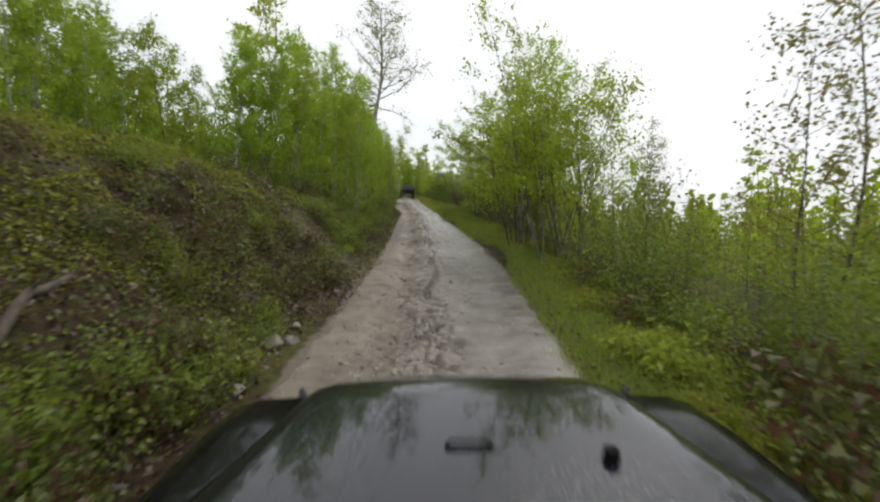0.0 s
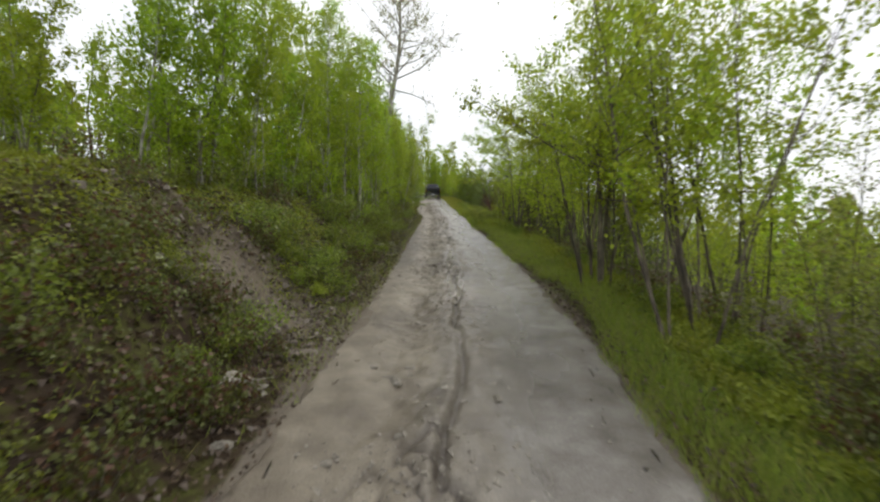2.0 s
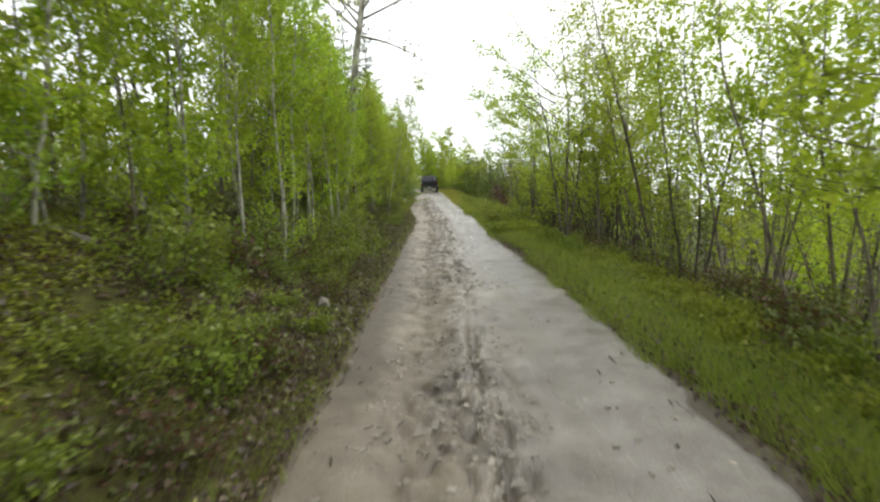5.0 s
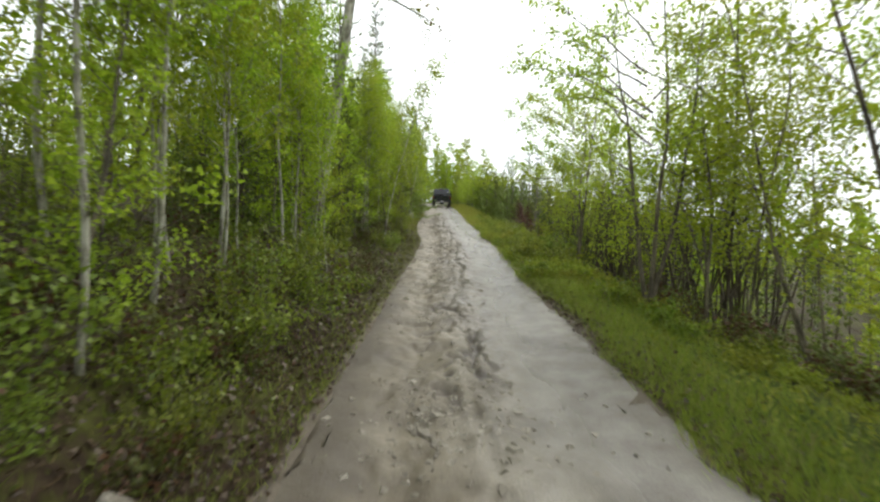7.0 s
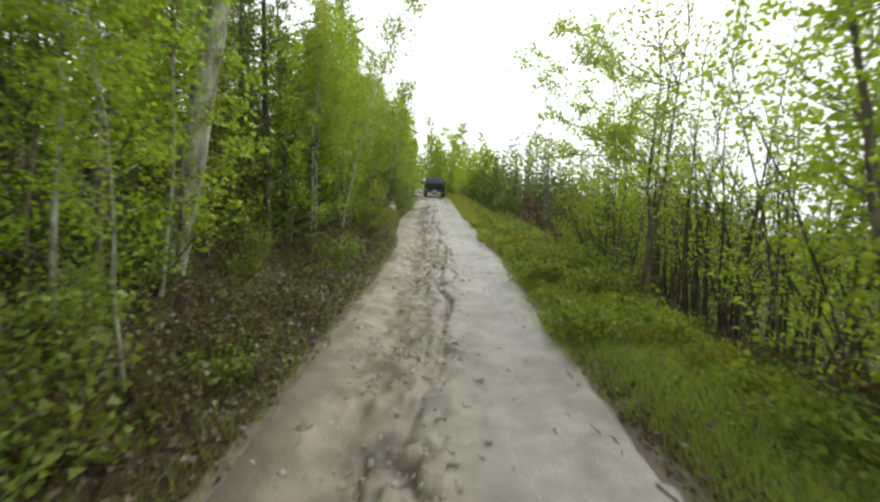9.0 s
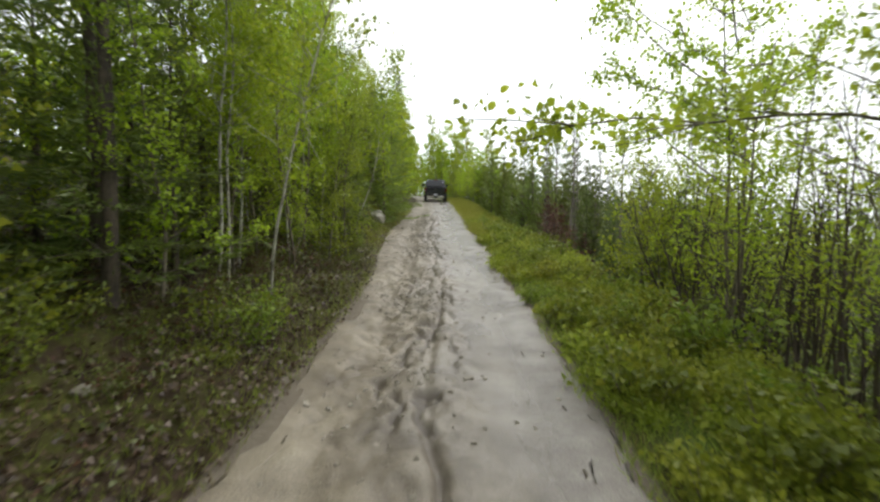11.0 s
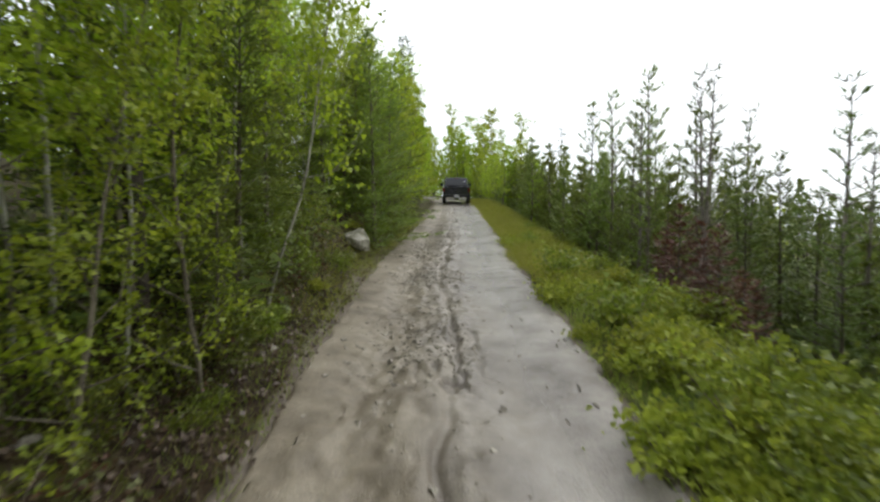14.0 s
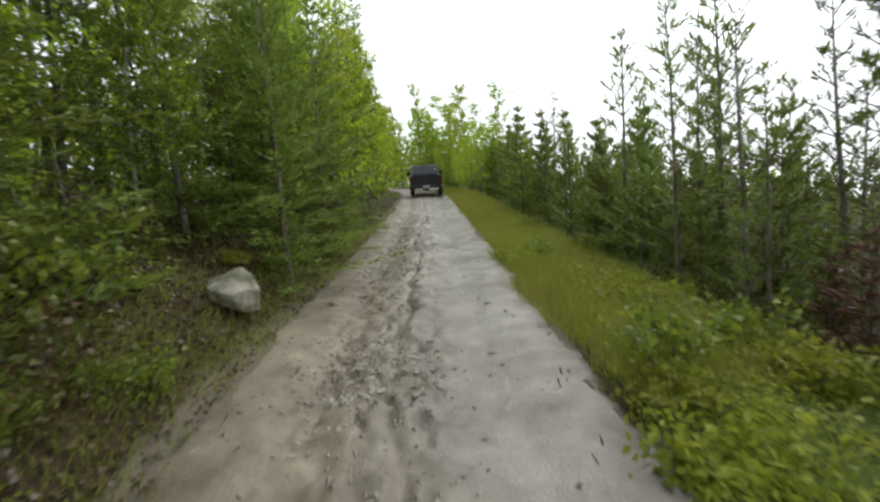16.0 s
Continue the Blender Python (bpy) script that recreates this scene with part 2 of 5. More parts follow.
_l.new(_at.outputs["Fac"], _ad.inputs[0])
_l.new(_fn.outputs["Fac"], _ad.inputs[1])
_sp.inputs[1].default_value, _sp.inputs[2].default_value, _sp.inputs[4].default_value = 0.85, 1.15, 0.92
_l.new(_ad.outputs[0], _sp.inputs[0])
_sx = _n.new("ShaderNodeMixRGB")
_sx.inputs[2].default_value = (0.150, 0.127, 0.100, 1)
_l.new(_sp.outputs[0], _sx.inputs[0])
_l.new(_tx.outputs[0], _sx.inputs[1])
_l.new(_sx.outputs[0], _b.inputs["Base Color"])
_b.inputs["Specular IOR Level"].default_value = 0.15

# the track's right half is worn smooth, grey and wet, the left half stays brown and stony
_n, _l = ROAD_DIRT.node_tree.nodes, ROAD_DIRT.node_tree.links
_b = _n["Principled BSDF"]
_co, _wet, _att, _mp = _n.new("ShaderNodeTexCoord"), _n.new("ShaderNodeTexNoise"), _n.new("ShaderNodeAttribute"), _n.new("ShaderNodeMapping")
_att.attribute_name = "across"
_mp.inputs["Scale"].default_value = (1.6, 0.5, 1.0)
_wet.inputs["Scale"].default_value, _wet.inputs["Detail"].default_value = 1.5, 6
_l.new(_co.outputs["Object"], _mp.inputs[0])
_l.new(_mp.outputs[0], _wet.inputs["Vector"])
_side = _n.new("ShaderNodeMath")
_side.operation = "MULTIPLY_ADD"
_side.inputs[1].default_value = 1.5
_l.new(_wet.outputs["Fac"], _side.inputs[0])
_l.new(_att.outputs["Fac"], _side.inputs[2])
_half = _n.new("ShaderNodeMapRange")
_half.inputs[1].default_value, _half.inputs[2].default_value = 0.3, 1.5
_l.new(_side.outputs[0], _half.inputs[0])
_tint = _n.new("ShaderNodeMixRGB")
_tint.blend_type = "MULTIPLY"
_tint.inputs[0].default_value = 1.0
_tr = ramp(_n, [(0.0, (0.91, 0.87, 0.76)), (1.0, (0.92, 0.94, 0.99))])
_l.new(_half.outputs[0], _tr.inputs[0])
_old = _b.inputs["Base Color"].links[0].from_socket
_l.new(_old, _tint.inputs[1])
_l.new(_tr.outputs[0], _tint.inputs[2])
_paler, _cm = _n.new("ShaderNodeAttribute"), _n.new("ShaderNodeMixRGB")
_paler.attribute_name = "clay"
_cm.blend_type = "MULTIPLY"
_cm.inputs[2].default_value = (1.17, 1.17, 1.17, 1)
_l.new(_paler.outputs["Fac"], _cm.inputs[0])
_l.new(_tint.outputs[0], _cm.inputs[1])
_crack = _n.new("ShaderNodeAttribute")
_crack.attribute_name = "mud"
_darker = _n.new("ShaderNodeMixRGB")
_darker.inputs[2].default_value = ROAD_DARK
_l.new(_crack.outputs["Fac"], _darker.inputs[0])
_l.new(_cm.outputs[0], _darker.inputs[1])
_l.new(_darker.outputs[0], _b.inputs["Base Color"])
_wr = _n.new("ShaderNodeMapRange")
_wr.inputs[3].default_value, _wr.inputs[4].default_value = 0.56, 0.27
_l.new(_half.outputs[0], _wr.inputs[0])
_pd, _pm = _n.new("ShaderNodeAttribute"), _n.new("ShaderNodeMix")
_pd.attribute_name = "puddle"
_pm.inputs["B"].default_value = 0.05
_l.new(_pd.outputs["Fac"], _pm.inputs["Factor"])
_l.new(_wr.outputs[0], _pm.inputs["A"])
_l.new(_pm.outputs[0], _b.inputs["Roughness"])


# ---------------------------------------------------------------- mesh helpers
def mesh_of(name, verts, faces, material, smooth=False):
    me = bpy.data.meshes.new(name)
    me.from_pydata(verts.tolist() if hasattr(verts, "tolist") else verts, [], faces.tolist() if hasattr(faces, "tolist") else faces)
    me.materials.append(material)
    if smooth:
        me.shade_smooth()
    me.update()
    return me


def part_mesh(name, me, parent, label=""):
    ob = new(name, me)
    ob.parent = parent
    if label:
        tagged(ob, label)
    return ob


def part(name, bm, material, parent, label="", smooth=False):
    me = bpy.data.meshes.new(name)
    bm.to_mesh(me)
    bm.free()
    me.materials.append(material)
    if smooth:
        me.shade_smooth()
    return part_mesh(name, me, parent, label)


def thing(name, label, category, group="", kind=""):
    return tagged(new(name), label, category, group, kind)


class Tubes:
    """Collects tapered tubes along polylines into one mesh."""

    def __init__(self):
        self.v, self.f, self.n = [], [], 0

    def add(self, pts, radii, sides=5):
        pts = np.asarray(pts, float)
        k = len(pts)
        tang = np.gradient(pts, axis=0)
        tang /= np.linalg.norm(tang, axis=1)[:, None] + 1e-9
        ref = np.where(np.abs(tang[:, 2:3]) > 0.9, [[1.0, 0, 0]], [[0, 0, 1.0]])
        a = np.cross(tang, ref)
        a /= np.linalg.norm(a, axis=1)[:, None] + 1e-9
        b = np.cross(tang, a)
        ang = np.arange(sides) * 2 * np.pi / sides
        ring = pts[:, None] + np.asarray(radii)[:, None, None] * (np.cos(ang)[None, :, None] * a[:, None] + np.sin(ang)[None, :, None] * b[:, None])
        self.v.append(ring.reshape(-1, 3))
        i = np.arange(k - 1)[:, None] * sides + np.arange(sides)[None] + self.n
        j = np.arange(k - 1)[:, None] * sides + (np.arange(sides)[None] + 1) % sides + self.n
        self.f.append(np.stack([i, j, j + sides, i + sides], -1).reshape(-1, 4))
        self.n += k * sides

    def flat(self, pts, widths):
        """A thin twig as a narrow strip."""
        pts = np.asarray(pts, float)
        k = len(pts)
        d = pts[-1] - pts[0]
        a = np.cross(d, (0.3, 0.2, 1.0))
        a /= np.linalg.norm(a) + 1e-9
        w = np.asarray(widths)[:, None]
        self.v.append(np.stack([pts - a * w, pts + a * w], 1).reshape(-1, 3))
        i = np.arange(k - 1) * 2 + self.n
        self.f.append(np.stack([i, i + 1, i + 3, i + 2], 1))
        self.n += 2 * k

    def mesh(self, name, material):
        return mesh_of(name, np.concatenate(self.v), np.concatenate(self.f), material, True)


def leaf_arrays(rng, centres, size, flat=0.5, long=1.35, delta=False, oval=False):
    """One small bent rhombus (two triangles) a leaf, or a deltoid one (one triangle). flat: how level the leaves lie."""
    n = len(centres)
    nor = rng.normal(size=(n, 3))
    nor[:, 2] = nor[:, 2] * (1 - flat) + flat * 1.6 * np.sign(rng.random(n) - 0.1)
    nor /= np.linalg.norm(nor, axis=1)[:, None]
    d = rng.normal(size=(n, 3))
    d -= nor * (d * nor).sum(1)[:, None]
    d /= np.linalg.norm(d, axis=1)[:, None]
    e = np.cross(nor, d)
    s = (size * rng.uniform(0.6, 1.25, n))[:, None]
    bend = nor * s * 0.12
    if delta:
        v = np.stack([centres - d * s * 0.38 + e * s * 0.5, centres - d * s * 0.38 - e * s * 0.5, centres + d * s * 0.68 - bend], 1).reshape(-1, 3)
        return v, np.arange(n * 3).reshape(-1, 3)
    if oval:
        v = np.stack([centres - d * s * 0.5, centres - d * s * 0.22 + e * s * 0.38 + bend, centres + d * s * 0.2 + e * s * 0.36 + bend, centres + d * s * 0.6 - bend,
                      centres + d * s * 0.2 - e * s * 0.36 + bend, centres - d * s * 0.22 - e * s * 0.38 + bend], 1).reshape(-1, 3)
        i = np.arange(n)[:, None] * 6
        return v, np.concatenate([i + [0, 1, 5], i + [1, 2, 5], i + [2, 4, 5], i + [2, 3, 4]], 1).reshape(-1, 3)
    v = np.stack([centres - d * s * 0.5 * long, centres + e * s * 0.42 + bend, centres + d * s * 0.5 * long - bend, centres - e * s * 0.42 + bend], 1).reshape(-1, 3)
    i = np.arange(n)[:, None] * 4
    f = np.concatenate([i + [0, 1, 2], i + [0, 2, 3]], 1).reshape(-1, 3)
    return v, f


def bent(rng, start, heading, length, steps, wobble, lift):
    """A polyline that starts along heading, wanders and bends upward by lift."""
    pts = [np.array(start, float)]
    d = np.array(heading, float)
    d /= np.linalg.norm(d)
    for _ in range(steps):
        d = d + rng.normal(size=3) * wobble + np.array([0, 0, lift])
        d /= np.linalg.norm(d)
        pts.append(pts[-1] + d * length / steps)
    return np.array(pts)


# ---------------------------------------------------------------- plants
def broadleaf(name, seed, height, leaf, bark, label, category="tree", crown_from=0.35, spread=0.28, limbs=22, leaf_size=0.075, per_twig=16,
              stems=1, lean=0.0, radius=None, twig_len=0.55, twigs=5, droop=0.0, simple=True):
    """A tapered trunk (or several stems) with limbs and twigs, and a crown of single leaves."""
    rng = np.random.default_rng(seed)
    top = thing(name, label, category, kind="")
    wood, spots = Tubes(), []
    for s in range(stems):
        ang = rng.uniform(0, 6.28)
        out = 0.0 if stems == 1 else rng.uniform(0.10, 0.32)
        h = height * (1 if s == 0 else rng.uniform(0.6, 1.0))
        start = np.array([math.cos(ang), math.sin(ang), 0]) * (0 if stems == 1 else rng.uniform(0.05, 0.3))
        head = np.array([math.cos(ang) * out + lean, math.sin(ang) * out, 1.0])
        trunk = bent(rng, start - [0, 0, 0.25], head, h + 0.25, 14, 0.045, 0.02)
        r0 = radius or (0.005 * h + 0.008) * (1 if stems == 1 else 0.75)
        rad = r0 * np.linspace(1, 0.1, 15) ** 0.85
        rad[0] *= 1.3
        wood.add(trunk, rad, 7)
        n_l = max(6, int(limbs * h / height))
        for k in range(n_l):
            f = crown_from + (1 - crown_from) * (k + rng.random()) / n_l
            f = min(f, 0.985)
            i = f * 14
            p = trunk[int(i)] + (trunk[min(14, int(i) + 1)] - trunk[int(i)]) * (i % 1)
            a = k * 2.4 + rng.uniform(-0.6, 0.6)
            up = rng.uniform(0.35, 0.9) - droop
            ln = height * spread * (1.12 - f) ** 0.7 * rng.uniform(0.55, 1.15)
            limb = bent(rng, p, (math.cos(a), math.sin(a), up), ln, 5, 0.13, 0.05)
            wood.add(limb[[0, 2, 4, 5]], np.linspace(max(0.006, rad[int(i)] * 0.45), 0.003, 4), 3)
            for q in range(twigs):
                g = rng.uniform(0.25, 1.0) * 5
                p2 = limb[min(4, int(g))] + (limb[min(5, int(g) + 1)] - limb[min(4, int(g))]) * (g - min(4, int(g)))
                dirn = (limb[-1] - limb[0]) / (np.linalg.norm(limb[-1] - limb[0]) + 1e-6) + rng.normal(size=3) * 0.7
                twig = bent(rng, p2, dirn, twig_len * rng.uniform(0.5, 1.2), 3, 0.15, 0.02)
                wood.flat(twig[[0, 3]], [0.004, 0.002])
                m = rng.poisson(per_twig)
                if m:
                    w = rng.random(m) * 3
                    idx = np.minimum(w.astype(int), 2)
                    at = twig[idx] + (twig[idx + 1] - twig[idx]) * (w - idx)[:, None]
                    spots.append(at + rng.normal(size=(m, 3)) * 0.075 - [0, 0, 0.02])
    part_mesh("trunk", wood.mesh("trunk", bark), top)
    if spots:
        v, f = leaf_arrays(rng, np.concatenate(spots), leaf_size, delta=simple)
        part_mesh("crown", mesh_of("crown", v, f, leaf), top)
    return top


def conifer(name, seed, height, needles, bark, label, spread=0.2, crown_from=0.06, whorls=24, per_whorl=6, density=1.0, droop=-0.1, needle=0.09, bare=False, tuft=0.12):
    """A straight trunk with whorls of boughs that carry short flat sprays of needles."""
    rng = np.random.default_rng(seed)
    top = thing(name, label, "tree")
    wood, cent, dirs = Tubes(), [], []
    trunk = bent(rng, (0, 0, -0.25), (0, 0, 1), height + 0.25, 10, 0.012, 0.05)
    rad = (0.010 * height + 0.012) * np.linspace(1, 0.06, 11)
    wood.add(trunk, rad, 7)
    for k in range(whorls):
        f = crown_from + (0.985 - crown_from) * k / (whorls - 1)
        i = f * 10
        p = trunk[int(i)] + (trunk[min(10, int(i) + 1)] - trunk[int(i)]) * (i % 1)
        for q in range(per_whorl):
            a = q * 6.283 / per_whorl + k * 0.9 + rng.uniform(-0.4, 0.4)
            ln = height * spread * (1.03 - f) ** 0.8 * rng.uniform(0.4, 1.25) + 0.08
            bough = bent(rng, p + rng.normal(size=3) * 0.03, (math.cos(a), math.sin(a), droop + 0.7 * f + rng.uniform(-0.1, 0.1)), ln, 4, 0.06, 0.06)
            if bare:
                wood.add(bough[[0, 2, 4]], [0.011, 0.008, 0.004], 3)
            else:
                wood.flat(bough[[0, 2, 4]], [0.010, 0.006, 0.003])
            m = rng.poisson(ln * 75 * density)
            if m:
                w = (tuft + (1 - tuft) * rng.random(m)) * 3.999
                idx = np.minimum(w.astype(int), 3)
                at = bough[idx] + (bough[idx + 1] - bough[idx]) * (w - idx)[:, None]
                side = np.array([-math.sin(a), math.cos(a), 0])
                width = 0.30 * ln * (1.05 - w / 4)
                sh = rng.uniform(-1, 1, m)
                cent.append(at + side * (sh * width)[:, None] + rng.normal(size=(m, 3)) * 0.02)
                d = (bough[-1] - bough[0])[None] / ln + side * sh[:, None] * 0.9 + rng.normal(size=(m, 3)) * 0.35
                dirs.append(d)
    part_mesh("trunk", wood.mesh("trunk", bark), top)
    if cent:
        c, d = np.concatenate(cent), np.concatenate(dirs)
        d /= np.linalg.norm(d, axis=1)[:, None]
        n = len(c)
        e = np.cross(d, rng.normal(size=(n, 3)) * 0.5 + [0, 0, 1.0])
        e /= np.linalg.norm(e, axis=1)[:, None] + 1e-9
        s = (needle * rng.uniform(0.6, 1.3, n))[:, None]
        v = np.stack([c - e * s * 0.16, c + e * s * 0.16, c + d * s * 1.3], 1).reshape(-1, 3)
        f = np.arange(n * 3).reshape(-1, 3)
        part_mesh("crown", mesh_of("crown", v, f, needles), top)
    return top


def shrub(name, seed, height, width, leaf, label, leaves=900, leaf_size=0.05, stems=10, simple=True):
    rng = np.random.default_rng(seed)
    top = thing(name, label, "shrub")
    wood, spots = Tubes(), []
    for s in range(stems):
        a, o = rng.uniform(0, 6.28), rng.uniform(0.1, 1.0)
        ln = height * rng.uniform(0.6, 1.1)
        stem = bent(rng, (math.cos(a) * 0.1 * width, math.sin(a) * 0.1 * width, -0.08), (math.cos(a) * o * width / height, math.sin(a) * o * width / height, 1), ln, 5, 0.12, 0.0)
        wood.add(stem[[0, 2, 5]], [0.008, 0.005, 0.002], 3)
        m = leaves // stems
        w = np.sqrt(rng.random(m)) * 5
        idx = np.minimum(w.astype(int), 4)
        at = stem[idx] + (stem[idx + 1] - stem[idx]) * (w - idx)[:, None]
        spots.append(at + rng.normal(size=(m, 3)) * np.array([0.16, 0.16, 0.1]) * width)
    c = np.concatenate(spots)
    c[:, 2] = np.abs(c[:, 2])
    # all stems grow from one root
    v, f = np.concatenate(wood.v), np.concatenate(wood.f)
    f = np.where(f % 9 < 3, f % 9, f)
    keep, f2 = np.unique(f, return_inverse=True)
    part_mesh("stem", mesh_of("stem", v[keep], f2.reshape(-1, 4), BARK_GREY, True), top)
    v, f = leaf_arrays(rng, c, leaf_size, 0.35, delta=simple)
    part_mesh("leaves", mesh_of("leaves", v, f, leaf), top)
    return top


# ---------------------------------------------------------------- the lie of the land
SLOPE = math.tan(radians(7))
ROAD_KEYS_Y = (-12, 0, 4, 9, 14, 18, 23, 29, 34, 38, 44, 50, 60, 68, 78, 92)
ROAD_KEYS_X = (0.50, 0.02, 0.38, 0.74, 0.84, 0.84, 0.70, 0.76, 0.50, 0.20, 0.07, -0.05, -0.42, -1.3, -5.0, -13.0)
HALF_KEYS_Y = (-12, 0, 9, 18, 23, 31, 34, 38, 46, 60, 90)
HALF_KEYS = (1.42, 1.42, 1.52, 1.47, 1.32, 1.28, 1.45, 1.55, 1.5, 1.3, 1.25)
# the middle of the clearing between the trees
STAND_KEYS_Y = (-12, 0, 4, 9, 14, 18, 23, 29, 34, 44, 60, 68, 78, 92)
STAND_KEYS_X = (0.50, 0.02, 0.38, 0.74, 0.84, 0.84, 0.70, 0.78, 0.86, 0.55, -0.42, -1.3, -5.0, -13.0)


def smooth(a, b, x):
    t = np.clip((np.asarray(x, float) - a) / (b - a), 0, 1)
    return t * t * (3 - 2 * t)


def road_x(y):
    y = np.asarray(y, float)
    return sum(np.interp(y + d, ROAD_KEYS_Y, ROAD_KEYS_X) for d in (-2, -1, 0, 1, 2)) / 5


def half(y):
    return np.interp(y, HALF_KEYS_Y, HALF_KEYS)


def along(y):
    """Height of the road: a steady climb that eases off over a crest far ahead."""
    y = np.asarray(y, float)
    climb = 0.24 * smooth(42, 62, y)
    return climb + np.where(y < 70, SLOPE * y, SLOPE * (70 + 30 * (1 - np.exp(-(np.maximum(y, 70) - 70) / 30))))


def wave(x, y, s, k):
    """Soft repeatable unevenness between -1 and 1."""
    x, y = np.asarray(x, float) / s, np.asarray(y, float) / s
    return (np.sin(x * 1.7 + k) * np.cos(y * 1.3 - k * 2) + np.sin(x * 0.9 - y * 1.1 + k * 3) + 0.6 * np.sin(x * 2.9 + y * 2.3 + k)) / 2.6


def lumps(x, y, s):
    """Random unevenness between -1 and 1, with no repeat in sight."""
    x, y = np.asarray(x, float) / s, np.asarray(y, float) / s
    i, j = np.floor(x), np.floor(y)
    f, g = x - i, y - j
    f, g = f * f * (3 - 2 * f), g * g * (3 - 2 * g)

    def h(a, b):
        v = np.sin(a * 127.1 + b * 311.7) * 43758.5453
        return (v - np.floor(v)) * 2 - 1
    return (h(i, j) * (1 - f) + h(i + 1, j) * f) * (1 - g) + (h(i, j + 1) * (1 - f) + h(i + 1, j + 1) * f) * g


def land(x, y):
    """Height of the ground."""
    x, y = np.asarray(x, float), np.asarray(y, float)
    u = x - road_x(y)
    w = half(y)
    z = along(np.clip(y, -60, 400))
    left, right = np.maximum(-u - w, 0), np.maximum(u - w, 0)
    # cut bank: steep and high at first, lower further on
    high = np.interp(y, (-12, 4, 8, 12, 18, 24, 30, 60), (2.55, 2.4, 2.1, 1.6, 1.35, 0.75, 0.5, 0.7))
    high = high + 0.5 * np.exp(-((y - 40) / 4.0) ** 2)
    foot = np.interp(y, (-12, 6, 14, 24, 33, 37, 46, 60), (0.15, 0.2, 0.3, 0.35, 0.35, -0.1, 0.05, 0.45))
    run = np.interp(y, (-12, 6, 12, 24, 33, 37, 46, 60), (3.2, 2.8, 2.4, 2.5, 1.9, 1.2, 1.4, 1.8))
    bank = high * smooth(0, 1, (left - foot) / run) + 0.10 * np.maximum(left - foot - run, 0) * smooth(200, 20, left) + 0.14 * np.clip(left - foot - run * 0.8, 0, 4) * (1 - smooth(11, 17, y))
    bank = bank + np.minimum(left, 1) * (0.14 * lumps(x, y, 0.62) + 0.07 * lumps(x, y, 0.27) + 0.10 * wave(x, y, 0.9, 1) + 0.05 * wave(x, y, 0.33, 4)) + 0.25 * smooth(2, 5, left) * wave(x, y, 3.1, 2)
    # grass verge, then the slope falls away
    verge = np.interp(y, (-12, 0, 8, 14, 24, 34, 60), (0.7, 0.7, 1.3, 1.1, 1.1, 1.1, 1.3))
    fall = np.interp(y, (-12, 8, 22, 28, 60), (0.30, 0.30, 0.36, 0.72, 0.6))
    d = np.maximum(right - verge, 0)
    drop = 0.07 * smooth(0, 0.5, right) - fall * (np.minimum(d, 5) * smooth(0, 1.2, d)) - 0.16 * np.clip(d - 5, 0, 60)
    drop = drop + np.minimum(right, 1) * (0.05 * wave(x, y, 0.7, 3) + 0.12 * smooth(1.5, 4, right) * wave(x, y, 2.3, 5))
    ragged = 0.13 * lumps(np.sign(u) * 40, y, 0.75) + 0.09 * lumps(np.sign(u) * 70, y, 0.33)
    inside = -0.24 * smooth(0.08, 0.36, w + ragged - np.abs(u))
    wash = np.exp(-((y - 9.9 + 0.25 * (x + 2)) / 0.75) ** 2) * smooth(0.1, 0.7, left) * (1 - smooth(2.2, 3.2, left))
    return z + bank + drop + inside + wash * (0.14 * lumps(x + 3, y, 0.42) - 0.16)


def steps(parts):
    """Grid lines: (from, to, spacing) stretches."""
    out = []
    for a, b, s in parts:
        out += list(np.arange(a, b, s))
    return np.array(out + [parts[-1][1]])


def bare_edge(y):
    """Width of the bare muddy margin between the track and the grass of the verge."""
    return 0.42 * np.exp(-((y - 11.6) / 2.0) ** 2) + 0.28 * np.exp(-((y - 21.2) / 1.3) ** 2)


gx = steps([(-1500, -300, 300), (-300, -60, 40), (-60, -12, 3), (-12, -6, 0.5), (-6, 7, 0.16), (7, 12, 0.5), (12, 60, 3), (60, 300, 40), (300, 1500, 300)])
gy = steps([(-1200, -200, 250), (-200, -20, 20), (-20, -4, 1.0), (-4, 46, 0.2), (46, 80, 0.6), (80, 140, 4), (140, 400, 40), (400, 2400, 400)])
GX, GY = np.meshgrid(gx, gy)
GZ = land(GX, GY)
nx, ny = len(gx), len(gy)
ii = (np.arange(ny - 1)[:, None] * nx + np.arange(nx - 1)[None]).ravel()
ground = new("ground", mesh_of("ground", np.stack([GX, GY, GZ], -1).reshape(-1, 3), np.stack([ii, ii + 1, ii + nx + 1, ii + nx], 1), SOIL, True))
spill = ground.data.attributes.new("spill", "FLOAT", "POINT")
_off = np.abs(GX - road_x(GY)) - half(GY)
spill.data.foreach_set("value", (1 - smooth(-0.05, np.where(GX < road_x(GY), 0.13 + 0.5 * np.exp(-((GY - 9.6) / 1.6) ** 2) + 0.25 * smooth(32, 35, GY), 0.06 + 0.8 * bare_edge(GY)), _off)).astype(np.float32).ravel())
turf = ground.data.attributes.new("turf", "FLOAT", "POINT")
_r = GX - road_x(GY) - half(GY) - bare_edge(GY) + 0.3 * lumps(GX, GY, 0.8)
turf.data.foreach_set("value", (0.85 * smooth(0.05, 0.35, _r) * (1 - smooth(1.2, 2.0, _r))).astype(np.float32).ravel())
tagged(ground, "forest floor of dark soil, moss and dead leaves", "ground", kind="structure")


